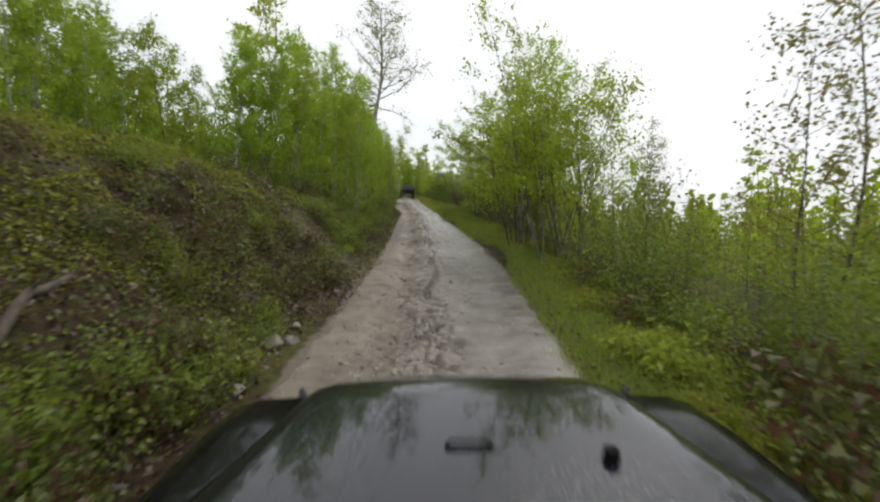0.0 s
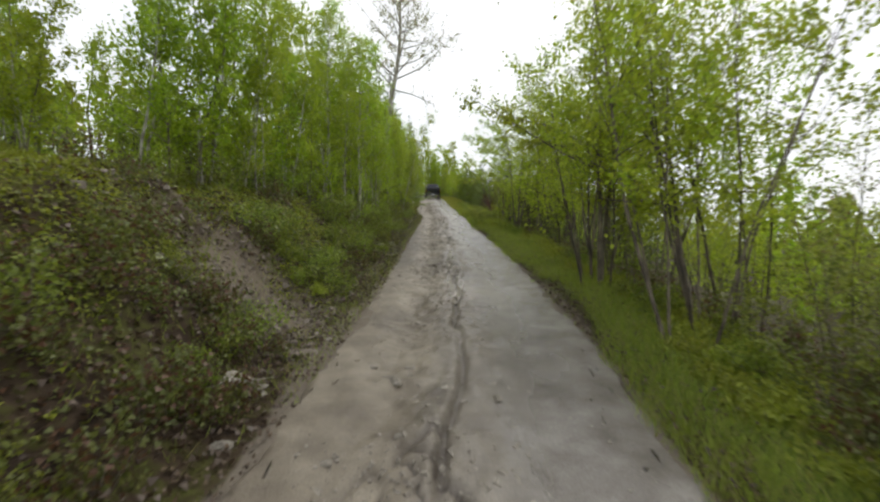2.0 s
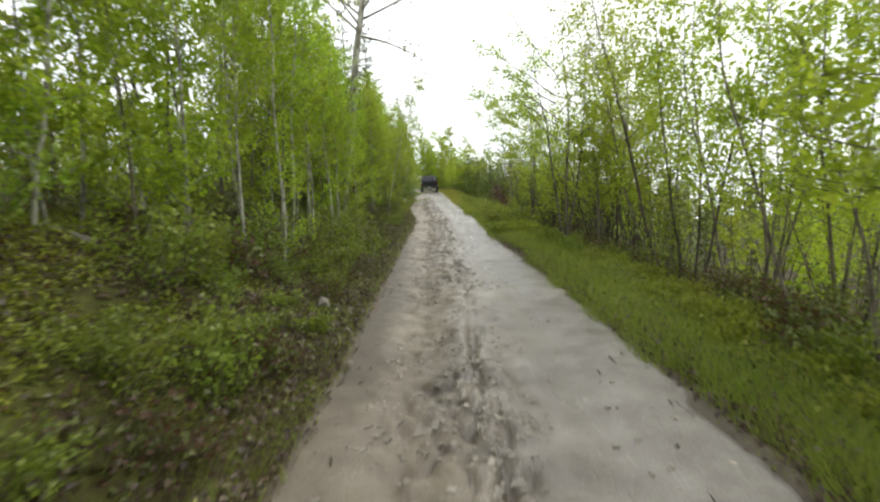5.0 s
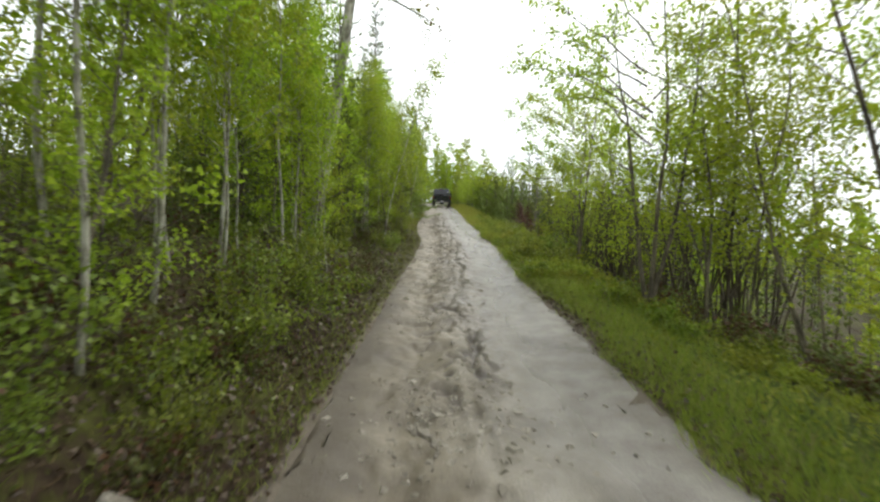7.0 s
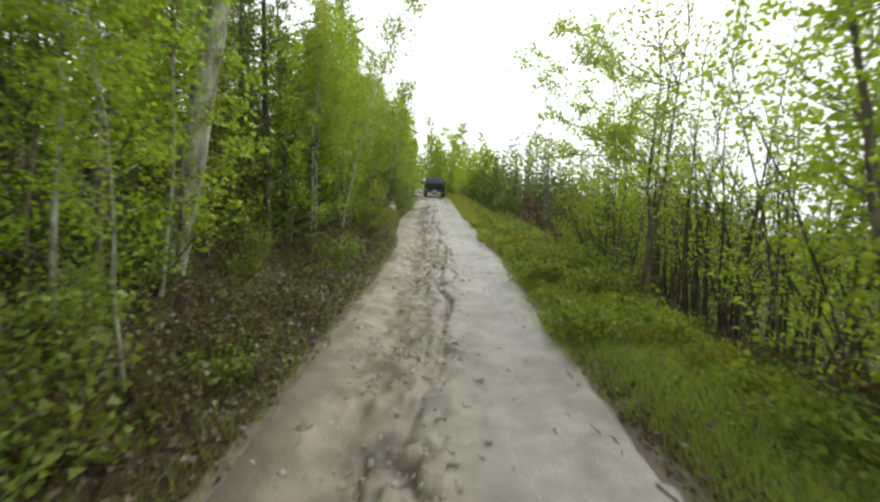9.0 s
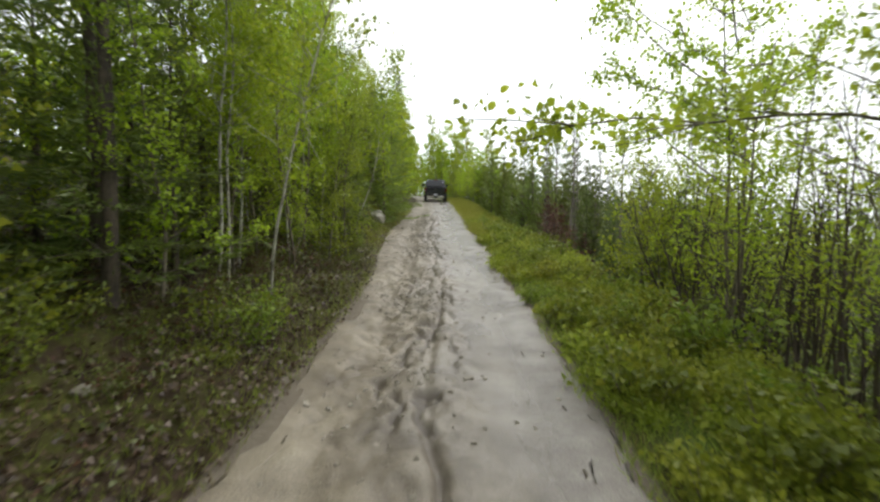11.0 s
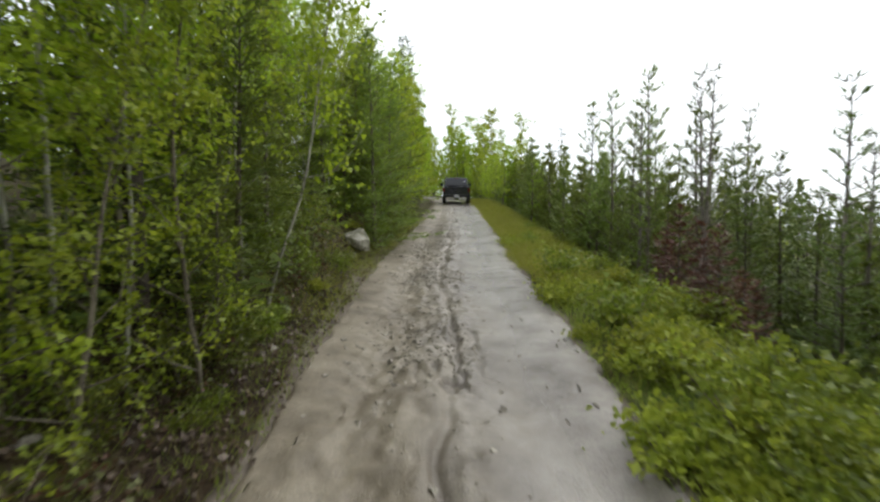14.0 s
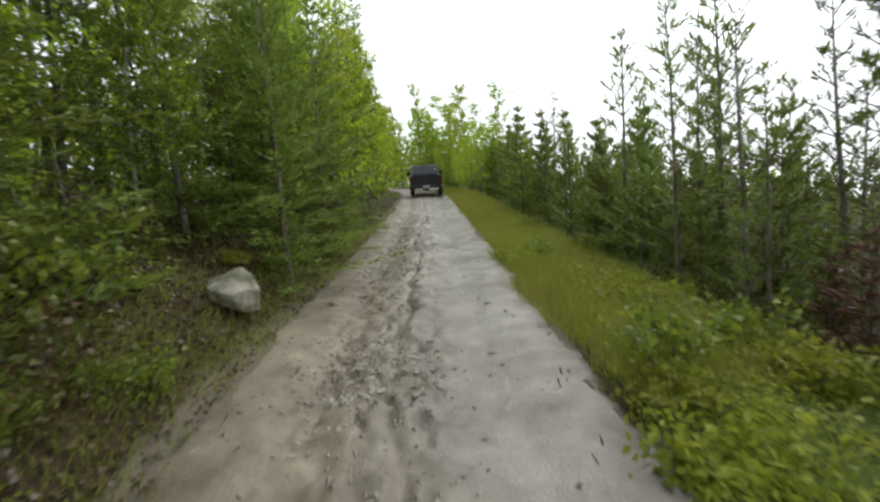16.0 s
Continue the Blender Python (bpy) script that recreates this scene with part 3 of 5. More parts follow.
def groove(y):
    """Where rain has cut a wandering groove along the track."""
    return -0.10 + 0.16 * lumps(y * 0 + 3.3, y, 1.7) + 0.07 * lumps(y * 0 + 7.1, y, 0.45)


def cracks(u, y):
    """Jagged washed-out cracks in the stony part of the track, 0 to 1."""
    a = lumps(u * 1.6 + 5, y * 0.8, 0.33) + 0.5 * lumps(u + 2, y, 0.14)
    line = np.clip(1.15 - np.abs(a) / 0.2, 0, 1)
    where = smooth(-0.1, 0.35, lumps(u * 0.7 + 11, y * 0.5, 0.9))
    g = groove(y)
    middle = np.exp(-((u - g) / 0.30) ** 2) + 0.45 * np.exp(-((u + 0.55) / 0.4) ** 2)
    return np.clip(line * where * middle * 1.3 + 0.75 * np.exp(-((u - g) / 0.035) ** 2) * smooth(-0.2, 0.3, lumps(u * 0 + 4, y, 1.1)), 0, 1)


def road_top(u, y):
    """Height of the track: two worn wheel ruts with a rough crown between them."""
    r = -0.05 * np.exp(-((u - 0.72) / 0.28) ** 2) - 0.06 * np.exp(-((u + 0.72) / 0.26) ** 2) + 0.02 * np.exp(-(u / 0.3) ** 2)
    g = groove(y)
    r = r - 0.045 * np.exp(-((u - g) / 0.055) ** 2) - 0.02 * smooth(-0.02, 0.10, u - g) * (1 - smooth(0.3, 0.8, u))
    stony = smooth(-1.25, -0.8, u) * (1 - smooth(0.1, 0.5, u))
    rough = (0.002 + 0.018 * stony) * wave(u, y, 0.35, 2) + (0.004 + 0.022 * stony) * wave(u, y, 1.4, 9) + (0.004 + 0.010 * stony) * lumps(u, y, 0.5) + stony * (0.026 * lumps(u, y, 0.26) + 0.020 * lumps(u + 9, y, 0.13) + 0.014 * lumps(u + 4, y * 0.8, 0.075))
    return along(y) + r + rough - 0.05 * cracks(u, y)


ry = steps([(-10, -1, 0.2), (-1, 46, 0.04), (46, 92, 0.4)])
rs = np.linspace(-1, 1, 111)
RS, RY = np.meshgrid(rs, ry)
edge = 1.07 + 0.05 * wave(RS * 3, RY, 0.5, 6) + 0.035 * wave(RS * 2, RY, 0.17, 8) + 0.03 * lumps(RS * 5, RY, 0.16)
RU = RS * half(RY) * edge
RZ = road_top(RU, RY) - 0.22 * smooth(0.9, 1.0, np.abs(RS))
ii = (np.arange(len(ry) - 1)[:, None] * 111 + np.arange(110)[None]).ravel()
road = new("road", mesh_of("road", np.stack([RU + road_x(RY), RY, RZ], -1).reshape(-1, 3), np.stack([ii, ii + 1, ii + 112, ii + 111], 1), ROAD_DIRT, True))
across = road.data.attributes.new("across", "FLOAT", "POINT")
across.data.foreach_set("value", (RU - groove(RY)).astype(np.float32).ravel())
# darker brown in the cracks and in a band along the left edge
mud = road.data.attributes.new("mud", "FLOAT", "POINT")
rim = smooth(0.85, 1.25, -RU + 0.15 * lumps(RU, RY, 0.6)) * smooth(13, 16, RY) * (1 - smooth(22, 26, RY))
mud.data.foreach_set("value", np.maximum(cracks(RU, RY) * (0.85 - 0.35 * smooth(25, 31, RY)), 0.6 * rim).astype(np.float32).ravel())
puddle = road.data.attributes.new("puddle", "FLOAT", "POINT")
pool = np.exp(-((RU + 0.12 - 0.1 * lumps(RU * 0 + 2, RY, 1.2)) / 0.17) ** 2) * smooth(0.0, 0.5, lumps(RU, RY * 0.6, 0.55) + 0.35) * smooth(4, 6, RY) * (1 - smooth(15, 19, RY))
puddle.data.foreach_set("value", pool.astype(np.float32).ravel())
# the track grows paler from y 17 on, a little less past y 38
clay = road.data.attributes.new("clay", "FLOAT", "POINT")
clay.data.foreach_set("value", (smooth(17, 26, RY + 2 * lumps(RU, RY, 1.3)) * (1 - 0.25 * smooth(38, 44, RY))).astype(np.float32).ravel())
tagged(road, "wet rutted dirt track with stones between wheel ruts", "road", kind="structure")


def on_land(x, y, sink=0.03):
    return float(land(x, y)) - sink


def put(proto, x, y, turn, size=1.0, lean=0.0, lean_to=0.0, sink=0.03):
    m = Matrix.Translation((x, y, on_land(x, y, sink))) @ Matrix.Rotation(lean, 4, Vector((math.cos(lean_to), math.sin(lean_to), 0))) @ Matrix.Rotation(turn, 4, "Z") @ Matrix.Scale(size, 4)
    return copy_thing(proto, m)


def place_first(proto, x, y, turn=0.0):
    proto.matrix_basis = pose(x, y, on_land(x, y), 0, 0, math.degrees(turn))
    return proto


# ---------------------------------------------------------------- tree kinds (each first one is used as a tree, too)
L_ASPEN = "slender young aspen with fresh yellow-green leaves"
L_BIRCH = "many-stemmed young birch with thin spring leaves"
young = [
    broadleaf("aspen_sapling", 15, 4.2, LEAF_ASPEN, BARK_ASPEN, "young aspen sapling in dense fresh leaf", limbs=24, crown_from=0.16, spread=0.26, per_twig=27, twigs=4, twig_len=0.42, leaf_size=0.062),
    broadleaf("aspen_sapling", 16, 3.6, LEAF_ASPEN, BARK_GREY, "young aspen sapling in dense fresh leaf", limbs=22, crown_from=0.12, spread=0.30, per_twig=27, twigs=4, twig_len=0.42, leaf_size=0.062),
    broadleaf("aspen_sapling", 17, 4.8, LEAF_ASPEN, BARK_ASPEN, "young aspen sapling in dense fresh leaf", limbs=26, crown_from=0.22, spread=0.25, per_twig=27, twigs=4, twig_len=0.42, leaf_size=0.062),
]
aspens = [
    broadleaf("aspen_tree", 11, 7.0, LEAF_ASPEN, BARK_ASPEN, L_ASPEN, limbs=36, crown_from=0.14, spread=0.22, per_twig=27, twigs=4, twig_len=0.42, leaf_size=0.062),
    broadleaf("aspen_tree", 12, 6.0, LEAF_ASPEN, BARK_GREY, L_ASPEN, limbs=34, crown_from=0.08, spread=0.25, per_twig=27, twigs=4, twig_len=0.42, leaf_size=0.062, lean=0.06),
    broadleaf("aspen_tree", 13, 8.2, LEAF_ASPEN, BARK_GREY, L_ASPEN, limbs=38, crown_from=0.18, spread=0.20, per_twig=27, twigs=4, twig_len=0.42, leaf_size=0.062),
    broadleaf("aspen_tree", 14, 5.2, LEAF_ASPEN, BARK_GREY, L_ASPEN, limbs=30, crown_from=0.06, spread=0.30, per_twig=27, twigs=4, twig_len=0.42, leaf_size=0.062),
]
high_aspens = [
    broadleaf("aspen_tree", 111, 6.4, LEAF_ASPEN, BARK_ASPEN, "slender aspen with bare pale stem and fresh crown", limbs=32, crown_from=0.42, spread=0.23, per_twig=25, twigs=4, twig_len=0.42, leaf_size=0.056, radius=0.033, simple=False),
    broadleaf("aspen_tree", 112, 5.6, LEAF_ASPEN, BARK_ASPEN, "slender aspen with bare pale stem and fresh crown", limbs=30, crown_from=0.36, spread=0.26, per_twig=25, twigs=4, twig_len=0.42, leaf_size=0.056, lean=0.06, radius=0.028, simple=False),
]
olive = [
    broadleaf("aspen_tree", 33, 6.4, LEAF_OLIVE, BARK_GREY, "slender aspen with olive-green leaves", limbs=32, crown_from=0.08, spread=0.22, per_twig=18, twigs=6, leaf_size=0.062),
    broadleaf("aspen_tree", 34, 5.2, LEAF_OLIVE, BARK_GREY, "slender aspen with olive-green leaves", limbs=28, crown_from=0.06, spread=0.26, per_twig=18, twigs=6, leaf_size=0.062),
]
far_aspens = [
    broadleaf("aspen_tree", 18, 6.5, LEAF_ASPEN, BARK_GREY, L_ASPEN, limbs=22, crown_from=0.1, spread=0.24, per_twig=10, twigs=4, leaf_size=0.15),
    broadleaf("aspen_tree", 19, 7.8, LEAF_BIRCH, BARK_GREY, L_ASPEN, limbs=22, crown_from=0.2, spread=0.20, per_twig=10, twigs=4, leaf_size=0.14),
]
thin_tall = [
    broadleaf("aspen_tree", 28, 8.5, LEAF_BIRCH, BARK_GREY, "tall thin aspen with few small leaves", limbs=24, crown_from=0.4, spread=0.16, per_twig=4, twigs=5, leaf_size=0.08),
    broadleaf("aspen_tree", 29, 7.4, LEAF_BIRCH, BARK_GREY, "tall thin aspen with few small leaves", limbs=22, crown_from=0.35, spread=0.18, per_twig=4, twigs=5, leaf_size=0.08),
]
birches = [
    broadleaf("birch_tree", 21, 6.2, LEAF_BIRCH, BARK_GREY, L_BIRCH, stems=4, limbs=17, crown_from=0.36, spread=0.29, per_twig=17, twigs=5, leaf_size=0.057, simple=False),
    broadleaf("birch_tree", 22, 5.4, LEAF_BIRCH, BARK_GREY, L_BIRCH, stems=5, limbs=14, crown_from=0.32, spread=0.31, per_twig=17, twigs=5, leaf_size=0.057, simple=False),
    broadleaf("birch_tree", 23, 6.8, LEAF_BIRCH, BARK_DARK, L_BIRCH, stems=3, limbs=20, crown_from=0.38, spread=0.29, per_twig=17, twigs=5, leaf_size=0.057, simple=False),
]
pale = [
    broadleaf("aspen_tree", 37, 5.6, LEAF_ASPEN, BARK_ASPEN, "slender pale-stemmed aspen leaning to the light", limbs=24, crown_from=0.35, spread=0.22, per_twig=13, twigs=6, leaf_size=0.06, radius=0.026),
    broadleaf("aspen_tree", 38, 4.8, LEAF_ASPEN, BARK_ASPEN, "slender pale-stemmed aspen leaning to the light", limbs=22, crown_from=0.4, spread=0.22, per_twig=13, twigs=6, leaf_size=0.06, radius=0.022),
]
sparse = [
    broadleaf("alder_tree", 31, 5.0, LEAF_BIRCH, BARK_DARK, "thin dark alder stems with few leaves", stems=7, limbs=9, crown_from=0.45, spread=0.16, per_twig=4, twigs=4, leaf_size=0.046, radius=0.024),
    broadleaf("alder_tree", 32, 4.2, LEAF_BIRCH, BARK_DARK, "thin dark alder stems with few leaves", stems=8, limbs=8, crown_from=0.42, spread=0.18, per_twig=4, twigs=4, leaf_size=0.046, radius=0.022),
]
spruces = [
    conifer("spruce_tree", 41, 7.5, NEEDLE, BARK_DARK, "dark green spruce with dense boughs", spread=0.19, whorls=22, density=0.62, needle=0.10),
    conifer("spruce_tree", 42, 4.6, NEEDLE, BARK_DARK, "dark green spruce with dense boughs", spread=0.24, whorls=17, density=0.68, needle=0.10),
]
young_spruces = [
    conifer("spruce_tree", 43, 5.2, NEEDLE_YOUNG, BARK_GREY, "dense yellow-green young spruce", spread=0.27, whorls=21, density=0.92, needle=0.10),
    conifer("spruce_tree", 44, 4.2, NEEDLE_YOUNG, BARK_GREY, "dense yellow-green young spruce", spread=0.30, whorls=18, density=0.92, needle=0.10),
]
pines = [
    conifer("pine_tree", 51, 3.6, NEEDLE_YOUNG, BARK_GREY, "young green pine with upturned boughs", spread=0.27, whorls=12, droop=0.2, density=1.0, needle=0.12),
    conifer("pine_tree", 52, 5.4, NEEDLE_YOUNG, BARK_GREY, "young green pine with open crown", spread=0.27, whorls=12, per_whorl=5, crown_from=0.22, droop=0.32, density=0.55, needle=0.11, bare=True, tuft=0.45),
    conifer("pine_tree", 53, 2.8, NEEDLE_YOUNG, BARK_GREY, "young green pine with upturned boughs", spread=0.31, whorls=11, droop=0.2, density=1.0, needle=0.11),
]
dead_pine = [conifer("dead_pine", 61, 5.2, NEEDLE, BARK_DEAD, "thin half-dead pine with bare boughs", spread=0.15, whorls=15, per_whorl=4, crown_from=0.25, droop=0.12, density=0.5, needle=0.085, bare=True, tuft=0.5)]
red_pine = [conifer("dead_red_pine", 71, 2.9, NEEDLE_RED, BARK_DARK, "dead young pine with rust-red needles", spread=0.33, whorls=13, density=0.6, droop=0.0, needle=0.10, bare=True)]
bushes = [
    shrub("green_shrub", 81, 0.9, 0.6, LEAF_SHRUB, "low leafy green shrub", 700, 0.046),
    shrub("green_shrub", 82, 0.55, 0.5, LEAF_SHRUB, "low leafy green shrub", 520, 0.044),
    shrub("brown_shrub", 83, 0.6, 0.55, LEAF_BROWN, "low shrub with brown and green leaves", 520, 0.048),
    shrub("herb_clump", 84, 0.36, 0.48, LEAF_HERB, "clump of broad bright green leaves", 520, 0.044, 10, False),
    shrub("sapling_shrub", 85, 1.7, 0.7, LEAF_ASPEN, "thicket of young aspen shoots", 1100, 0.052, 11),
    shrub("sapling_shrub", 86, 2.2, 0.9, LEAF_SHRUB, "thicket of young birch shoots", 1250, 0.052, 13),
]
used = set()


def plant_at(kinds, k, x, y, size=None, rng=None, lean=0.03, turn=None, tip=None):
    """Plants one tree of a kind; tip: a set lean (radians, and the compass direction of its axis)."""
    proto = kinds[k % len(kinds)]
    s = size or rng.uniform(0.85, 1.15)
    if proto.name not in used and size is None and tip is None:
        used.add(proto.name)
        return place_first(proto, x, y, rng.uniform(0, 6.28))
    a, b = tip or (rng.normal() * lean, rng.uniform(0, 6.28))
    return put(proto, x, y, rng.uniform(0, 6.28) if turn is None else turn, s, a, b)


def plant(kinds, k, u, y, size=None, rng=None, lean=0.03):
    """The same at distance u beside the middle of the road; trees further off keep to the clearing."""
    middle = float(road_x(y)) if abs(u) < 2.3 else float(np.interp(y, STAND_KEYS_Y, STAND_KEYS_X))
    return plant_at(kinds, k, middle + u, y, size, rng, lean)


tree_rng = np.random.default_rng(5)
R = tree_rng
# left: saplings behind the crest of the bank, closing in on the road, with taller aspens further on
for y in np.arange(6.5, 17, 0.42):
    near = np.interp(y, (6, 9, 12, 17), (7.2, 6.0, 4.5, 3.3))
    plant(young, int(R.integers(3)), -near - R.exponential(0.5), y + R.uniform(-0.3, 0.3), rng=R, size=R.uniform(0.55, 0.75) if y < 11 else R.uniform(0.7, 0.95))
for y in np.arange(4, 19, 1.0):
    plant(young, int(R.integers(3)), -R.uniform(6.5, 9), y, rng=R, size=R.uniform(0.6, 0.85))
for y in np.arange(13, 24, 2.2):
    plant(thin_tall, int(R.integers(2)), -R.uniform(4.6, 8), y, rng=R, size=R.uniform(0.6, 0.85))
for y in [v for v in np.arange(16, 31, 0.55) if not 24.5 < v < 28.2]:
    plant(high_aspens + high_aspens + aspens[3:] if y < 24.5 or y > 28 else aspens + young[1:2] + olive[:1], int(R.integers(6)), -2.9 - R.exponential(0.6), y + R.uniform(-0.3, 0.3), rng=R, size=R.uniform(0.65, 0.92) if y < 24.5 else R.uniform(0.6, 0.85))
for y in np.arange(17, 40, 1.6):
    plant(far_aspens, int(R.integers(4)), -R.uniform(4.6, 7.5), y, rng=R, size=R.uniform(0.8, 1.0))
for y in np.arange(30, 58, 0.72):
    kinds = (young_spruces, pines, olive, aspens, high_aspens, spruces)[int(R.choice([0, 0, 1, 2, 3, 3] if y > 39 else [0, 2, 3, 3, 4, 4, 5]))]
    plant(kinds, int(R.integers(4)), -2.9 - (0.8 if 35.5 < y < 41.5 else 0) - R.exponential(0.5), y, rng=R, size=R.uniform(0.75, 1.0))
for y in np.arange(38, 80, 1.7):
    kinds = spruces if R.random() < 0.35 else far_aspens
    plant(kinds, int(R.integers(4)), -R.uniform(3.4, 8.0), y, rng=R)
for y in np.arange(23.5, 30, 0.7):
    plant(olive + spruces, int(R.integers(4)), -R.uniform(4.3, 6.5), y, rng=R, size=R.uniform(0.7, 0.95))
for y in np.arange(13, 24.5, 0.5):
    plant(bushes, int(R.choice([4, 5, 5, 2])), -R.uniform(5.0, 7.2), y, rng=R, size=R.uniform(0.7, 1.1))
for y in np.arange(14, 24.5, 0.55):
    plant(bushes, int(R.choice([0, 0, 2])), -R.uniform(2.2, 3.4), y, rng=R, size=R.uniform(0.8, 1.25))
# right: thickets, then birches beyond the verge, thin alders, then young pines on the lower slope
for y in np.arange(1.5, 9, 0.3):
    plant(bushes, int(R.choice([5, 2, 2, 2, 0])), 2.7 + R.exponential(0.9), y, rng=R, size=R.uniform(0.5, 0.85))
for y in np.arange(9, 24, 0.6):
    plant(bushes, int(R.choice([5, 2, 2, 2])), 2.9 + R.exponential(0.8), y, rng=R)
for y in np.arange(10, 24, 1.15):
    plant(birches, int(R.integers(3)), 3.2 + R.exponential(0.4), y, rng=R, size=R.uniform(0.8, 1.05))
for y in np.arange(9, 26, 2.0):
    plant(birches if R.random() < 0.5 else sparse, int(R.integers(3)), R.uniform(4.8, 7.5), y, rng=R, size=R.uniform(0.45, 0.6) if y < 17 else R.uniform(0.7, 0.95))
for y in np.arange(7, 34, 1.1):
    plant(far_aspens, int(R.integers(2)), R.uniform(6.5, 12), y, size=R.uniform(0.4, 0.62), rng=R)
for y in np.arange(23.0, 33.0, 0.38):
    plant(sparse, int(R.integers(2)), (3.9 if y < 29.5 else 4.9) + R.exponential(0.6), y, rng=R)
for y in np.arange(30.5, 37, 0.3):
    plant(pines + spruces[1:], int(R.choice([0, 2, 2, 3])), (4.0 if y < 32.5 else 4.9) + R.exponential(0.9), y, rng=R, size=R.uniform(0.6, 0.9))
for y in np.arange(41.5, 72, 0.75):
    plant(pines, int(R.choice([0, 0, 2])), 3.6 + R.exponential(0.9), y, rng=R)
for y in np.arange(29, 72, 1.8):
    plant(pines + spruces[1:], int(R.integers(4)), R.uniform(6, 11), y, rng=R)
for y in np.arange(50, 76, 1.5):
    plant(far_aspens, int(R.integers(2)), R.uniform(3.2, 7), y, size=R.uniform(0.3, 0.5), rng=R)
for y in np.arange(36.2, 46, 0.34):
    plant(pines + spruces[1:], int(R.choice([0, 0, 1, 2, 2, 3])), (4.9 if y < 38.6 else 3.4) + R.exponential(1.1), y, rng=R, size=R.uniform(0.65, 0.95))
for y in np.arange(29.5, 40, 0.3):
    plant(spruces[1:] + pines[2:], int(R.integers(2)), 5.6 + R.gamma(2.0, 0.9), y, rng=R, size=R.uniform(0.45, 0.75))
for y in np.arange(31, 39.5, 0.22):
    plant(bushes, 2, float(half(y)) + R.uniform(2.2, 4.2), y, rng=R, size=R.uniform(0.9, 1.5))
# the far end, where the road bends out of sight behind bright saplings
for y in np.arange(44, 68, 0.65):
    plant(far_aspens, int(R.integers(2)), -2.2 - R.exponential(0.4), y, R.uniform(0.55, 0.85), R)
for y in np.arange(57, 72, 0.6):
    plant(far_aspens, int(R.integers(2)), 2.5 + R.exponential(1.2), y, R.uniform(0.35, 0.6), R)
for k in range(30):
    y = R.uniform(79, 92)
    plant_at(far_aspens, int(R.integers(2)), float(road_x(y)) + R.uniform(2.6, 7), y, R.uniform(0.8, 1.2), R)
for k in range(40):
    y = R.uniform(73, 88)
    x = R.uniform(-1.5, 8)
    plant_at(far_aspens, int(R.integers(2)), x, y, R.uniform(0.95, 1.4), R)

for x, y in ((-7.4, 11.0), (-8.2, 12.4), (-6.9, 10.2), (-8.9, 13.8), (-7.9, 9.6), (-9.4, 11.6)):
    plant_at(young, int(R.integers(3)), x, y, R.uniform(0.75, 0.95), R)

# dark spruces filling the shade behind the left stand
D = np.random.default_rng(58)
for y in np.arange(27, 36, 0.9):
    plant(spruces, int(D.integers(2)), -D.uniform(5.4, 7.4), y, D.uniform(0.7, 1.1), D)
for x, y in ((-4.1, 37.6), (-4.9, 38.8), (-3.9, 40.0), (-4.6, 36.3), (-3.3, 41.2)):
    plant_at(young_spruces, 1, x, y, D.uniform(0.7, 0.95), D)

